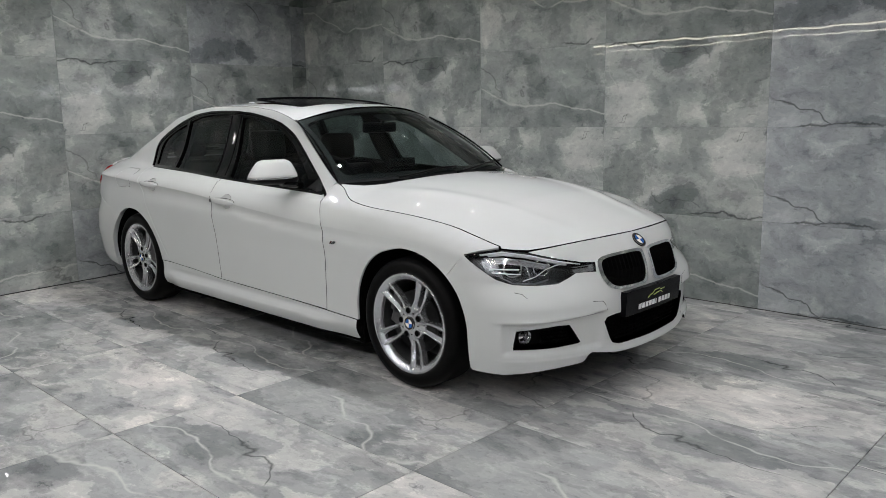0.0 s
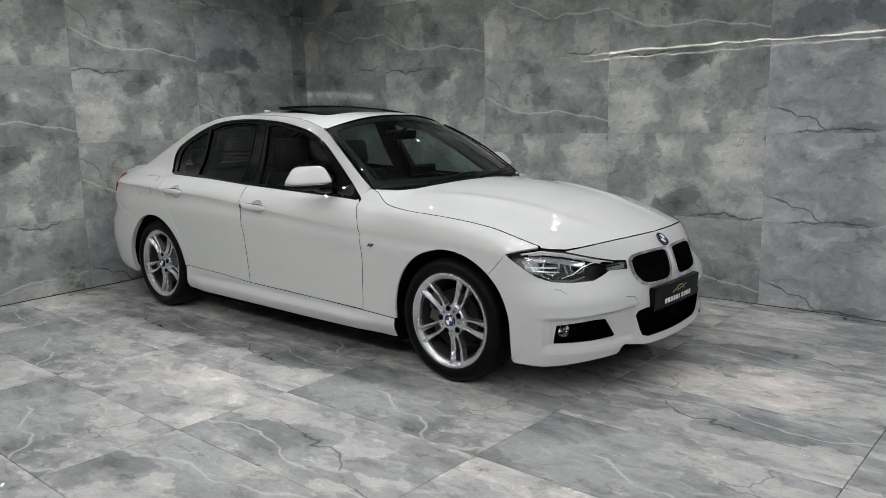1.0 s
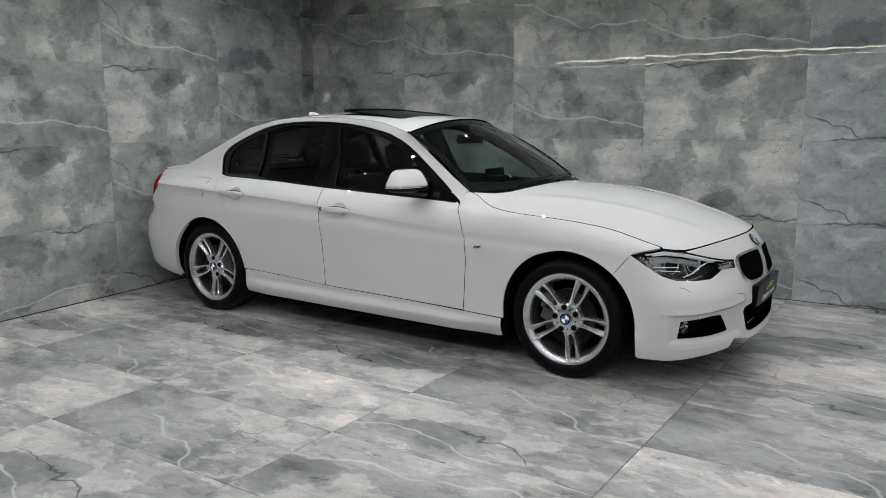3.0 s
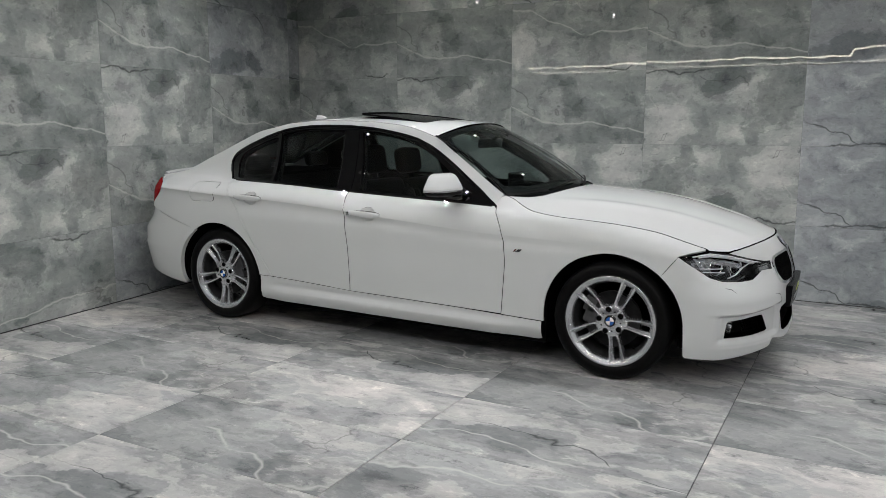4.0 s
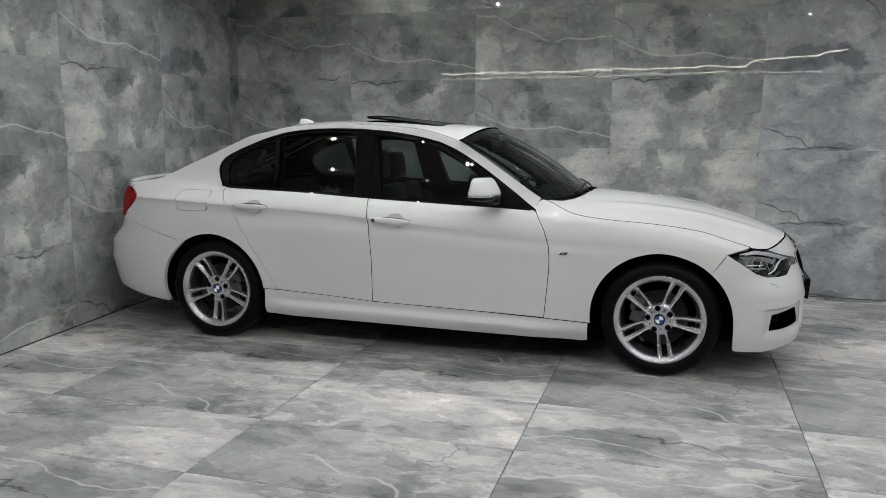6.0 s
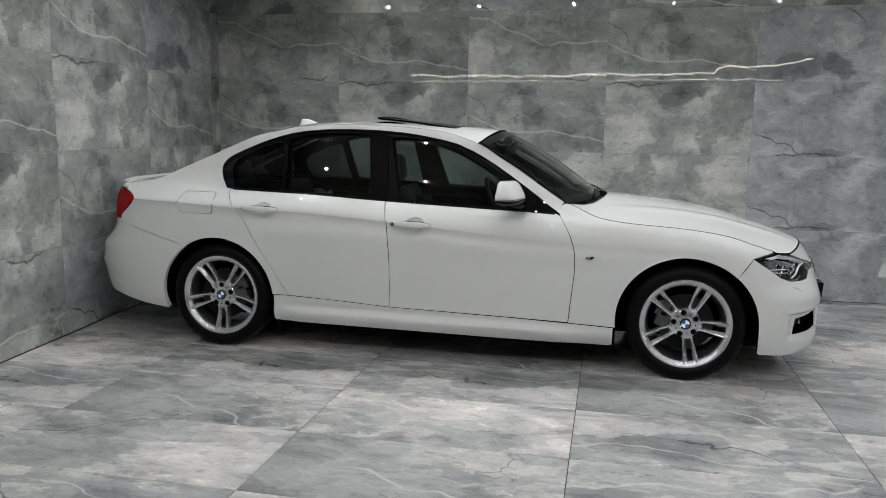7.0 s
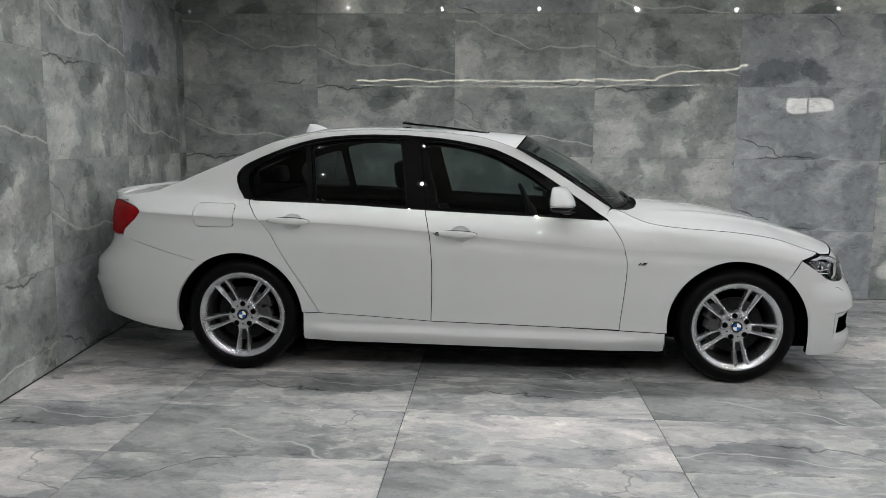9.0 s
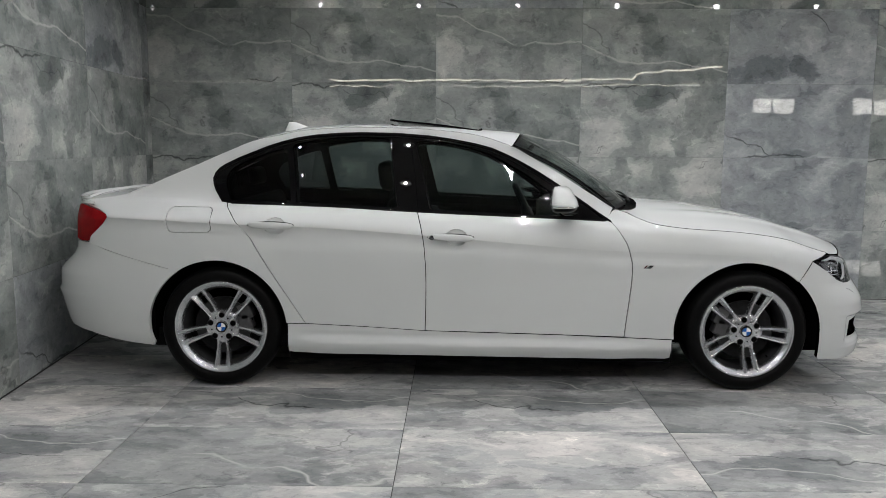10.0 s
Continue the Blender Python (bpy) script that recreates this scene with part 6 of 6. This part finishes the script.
# steering wheel
bm = bmesh.new()
SW = Matrix.Translation((-1.13, -.37, .90)) @ pose(0, 0, 0, 0, 66, 0)
ring = [SW @ Vector((.185 * math.cos(a), .185 * math.sin(a), 0)) for a in np.linspace(0, 2 * math.pi, 37)]
tube(bm, ring, .016, 10)
wheel_ob = part("steering_wheel", bm, MAT_LEATHER, car, "black leather steering wheel")
bm = bmesh.new()
bmesh.ops.create_uvsphere(bm, u_segments=20, v_segments=10, radius=.075)
bmesh.ops.scale(bm, vec=(1, 1.1, .45), verts=bm.verts[:])
bmesh.ops.transform(bm, matrix=SW, verts=bm.verts[:])
part("steering_boss", bm, MAT_LEATHER, wheel_ob)
bm = bmesh.new()
for a in (0, 180, 90):
    tube(bm, [SW @ Vector((.05 * math.cos(radians(a)), .05 * math.sin(radians(a)), 0)), SW @ Vector((.18 * math.cos(radians(a)), .18 * math.sin(radians(a)), 0))], .014, 8)
part("steering_spoke", bm, MAT_DARK_CHROME, wheel_ob)
# interior mirror
bm = bmesh.new()
box_into(bm, -.02, .02, -.12, .12, -.032, .032, .014, Matrix.Translation((-1.13, 0, 1.245)) @ pose(0, 0, 0, 0, 10, -12))
tube(bm, [(-1.12, 0, 1.26), (-1.07, 0, 1.30)], .012, 8)
part("interior_mirror", bm, MAT_PLASTIC, car, "black interior mirror", smooth=False)
# inner door panels and headliner
for mir in (False, True):
    inner = [(-.75, .33), (-.75, .90)] + belt(-.78, -2.74, 22, .012) + [(-2.60, .70), (-2.40, .40), (-2.36, .36)]
    panel("door_trim", side, [inner[::-1]], MAT_CABIN, car, .06, .03, -.055, mir, "dark inner door trim")
    rim_loop = [(x, z + (.0 if x > -2.7 else 0)) for x, z in DLO_TOP] + belt(-2.74, -.78, 22, .02)
    def shrink(lp, kx, kz, dz):
        m = np.mean(lp, axis=0)
        return m + (np.array(lp) - m) * (kx, kz) + (0, dz)
    hole_a, hole_b, hole_c = shrink(GLASS_FRONT, .975, .955, .004), shrink(GLASS_REAR, .965, .955, .004), shrink(GLASS_QUARTER, .92, .91, .004)
    trim_outer = edge(-.72, -3.2, 60, .012) + [(-3.1, 1.0), (-2.9, .97)] + belt(-2.85, -.76, 22, .05)
    panel("pillar_trim", side, [trim_outer, hole_a, hole_b, hole_c], MAT_CABIN, car, .05, .012, -.045, mir, "dark pillar and roof-rail trim")
hs = [(x, float(EDGE_H(x)) - .01) for x in np.linspace(-1.27, -2.66, 20)]
panel("headliner", top, [[(x, -h) for x, h in hs[::-1]] + hs], MAT_HEADLINER, car, .08, .004, -.05, label="grey roof lining")

# ---------------------------------------------------------------- tiles of the walls and floor, each a piece of its own
TILE_W, JOINT = 1.225, 0.003


def tile_mesh(name, w, h, material, joint=JOINT, ease=0.0012):
    """A tile in its own plane: x along, y up, face towards +z, with an eased edge."""
    bm = bmesh.new()
    a, b, c = w / 2 - joint / 2, h / 2 - joint / 2, ease
    rings = []
    for (ix, iy, z) in ((a, b, -0.009), (a, b, -c), (a - c, b - c, 0.0)):
        rings.append([bm.verts.new((sx * ix, sy * iy, z)) for sx, sy in ((-1, -1), (1, -1), (1, 1), (-1, 1))])
    for r0, r1 in zip(rings[:-1], rings[1:]):
        for i in range(4):
            bm.faces.new((r0[i], r0[(i + 1) % 4], r1[(i + 1) % 4], r1[i]))
    bm.faces.new(rings[-1])
    me = bpy.data.meshes.new(name)
    bm.normal_update()
    bm.to_mesh(me)
    bm.free()
    me.materials.append(material)
    return me


def lay(seams_u, seams_v, parent, material, place, tilt, rng, joint=JOINT, ease=0.0012):
    meshes = {}
    for u0, u1 in zip(seams_u[:-1], seams_u[1:]):
        for v0, v1 in zip(seams_v[:-1], seams_v[1:]):
            key = (round(u1 - u0, 4), round(v1 - v0, 4))
            if key not in meshes:
                meshes[key] = tile_mesh("tile", *key, material, joint, ease)
            ob = new("tile", meshes[key])
            ob.parent = parent
            ob.matrix_world = place((u0 + u1) / 2, (v0 + v1) / 2) @ pose(0, 0, 0, rng.uniform(-tilt, tilt), rng.uniform(-tilt, tilt), rng.choice((0, 0, 180)))


rng = random.Random(5)
seam_x = [LEFT_X] + [-3.07 + 1.21 * k for k in range(-3, 8)]
seam_z = [0.0, 0.592, 1.204, 1.812, 2.418, CEIL_Z]
# prints row by row from the floor up; small letters are laid upside down
BACK_ROWS = ("BeFBFeBAEbFE", "EeeeFEbeAFeB", "BEBEFeAbEBFA", "ABABCBeFAEbC", "eEFBeCEbFAeB")
WING_ROWS = ("bFEGFBe", "eBAEBeE", "AEFBEBE", "FbEEBCF", "EeBFeFe")


def lay_prints(seams_u, rows, parent, place):
    meshes = {}
    for v0, v1, row in zip(seam_z[:-1], seam_z[1:], rows):
        for u0, u1, letter in zip(seams_u[:-1], seams_u[1:], row):
            key = (round(u1 - u0, 4), round(v1 - v0, 4), letter.upper())
            if key not in meshes:
                meshes[key] = tile_mesh("tile", key[0], key[1], PRINTS[key[2]], 0.0014, 0.0005)
            ob = new("tile", meshes[key])
            ob.parent = parent
            ob.matrix_parent_inverse = parent.matrix_world.inverted()
            ob.matrix_world = place((u0 + u1) / 2, (v0 + v1) / 2) @ pose(0, 0, 0, rng.uniform(-0.05, 0.05), rng.uniform(-0.05, 0.05), 180 if letter.islower() else 0)


lay_prints(seam_x, BACK_ROWS, wall_back, lambda u, v: pose(u, BACK_Y, v, 90, 0, 0))
seam_w = [-7.62, -6.25, -5.04, -3.83, -2.62, -1.40, -0.185, 0.0]
lay_prints(seam_w, WING_ROWS, wall_left, lambda u, v: WING @ pose(u, 0, v, 90, 0, 0))
floor_x = [-3.10 + 1.2235 * k for k in range(-4, 6)]
floor_y = [1.80 + 0.6075 * k for k in range(-9, 5)] + [BACK_Y]
lay(floor_x, floor_y, floor, MAT_FLOOR_TILE, lambda u, v: pose(u, v, 0), 0.03, rng)
# the rest of the hall floor
bm = bmesh.new()
for x0, x1, y0, y1 in ((WEST_X, EAST_X, FAR_Y, floor_y[0]), (WEST_X, floor_x[0], floor_y[0], WING_Y + 0.1), (floor_x[-1], EAST_X, floor_y[0], BACK_Y)):
    nx, ny = max(1, round((x1 - x0) / TILE_W)), max(1, round((y1 - y0) / 0.6075))
    for i in range(nx):
        for j in range(ny):
            a, b = x0 + (x1 - x0) * i / nx, x0 + (x1 - x0) * (i + 1) / nx
            c, d = y0 + (y1 - y0) * j / ny, y0 + (y1 - y0) * (j + 1) / ny
            bm.faces.new([bm.verts.new(p) for p in ((a + 0.0015, c + 0.0015, 0), (b - 0.0015, c + 0.0015, 0), (b - 0.0015, d - 0.0015, 0), (a + 0.0015, d - 0.0015, 0))])
rest = mesh_object("far_tiles", bm, MAT_FLOOR_TILE, floor)
tagged(rest, kind="stuff")
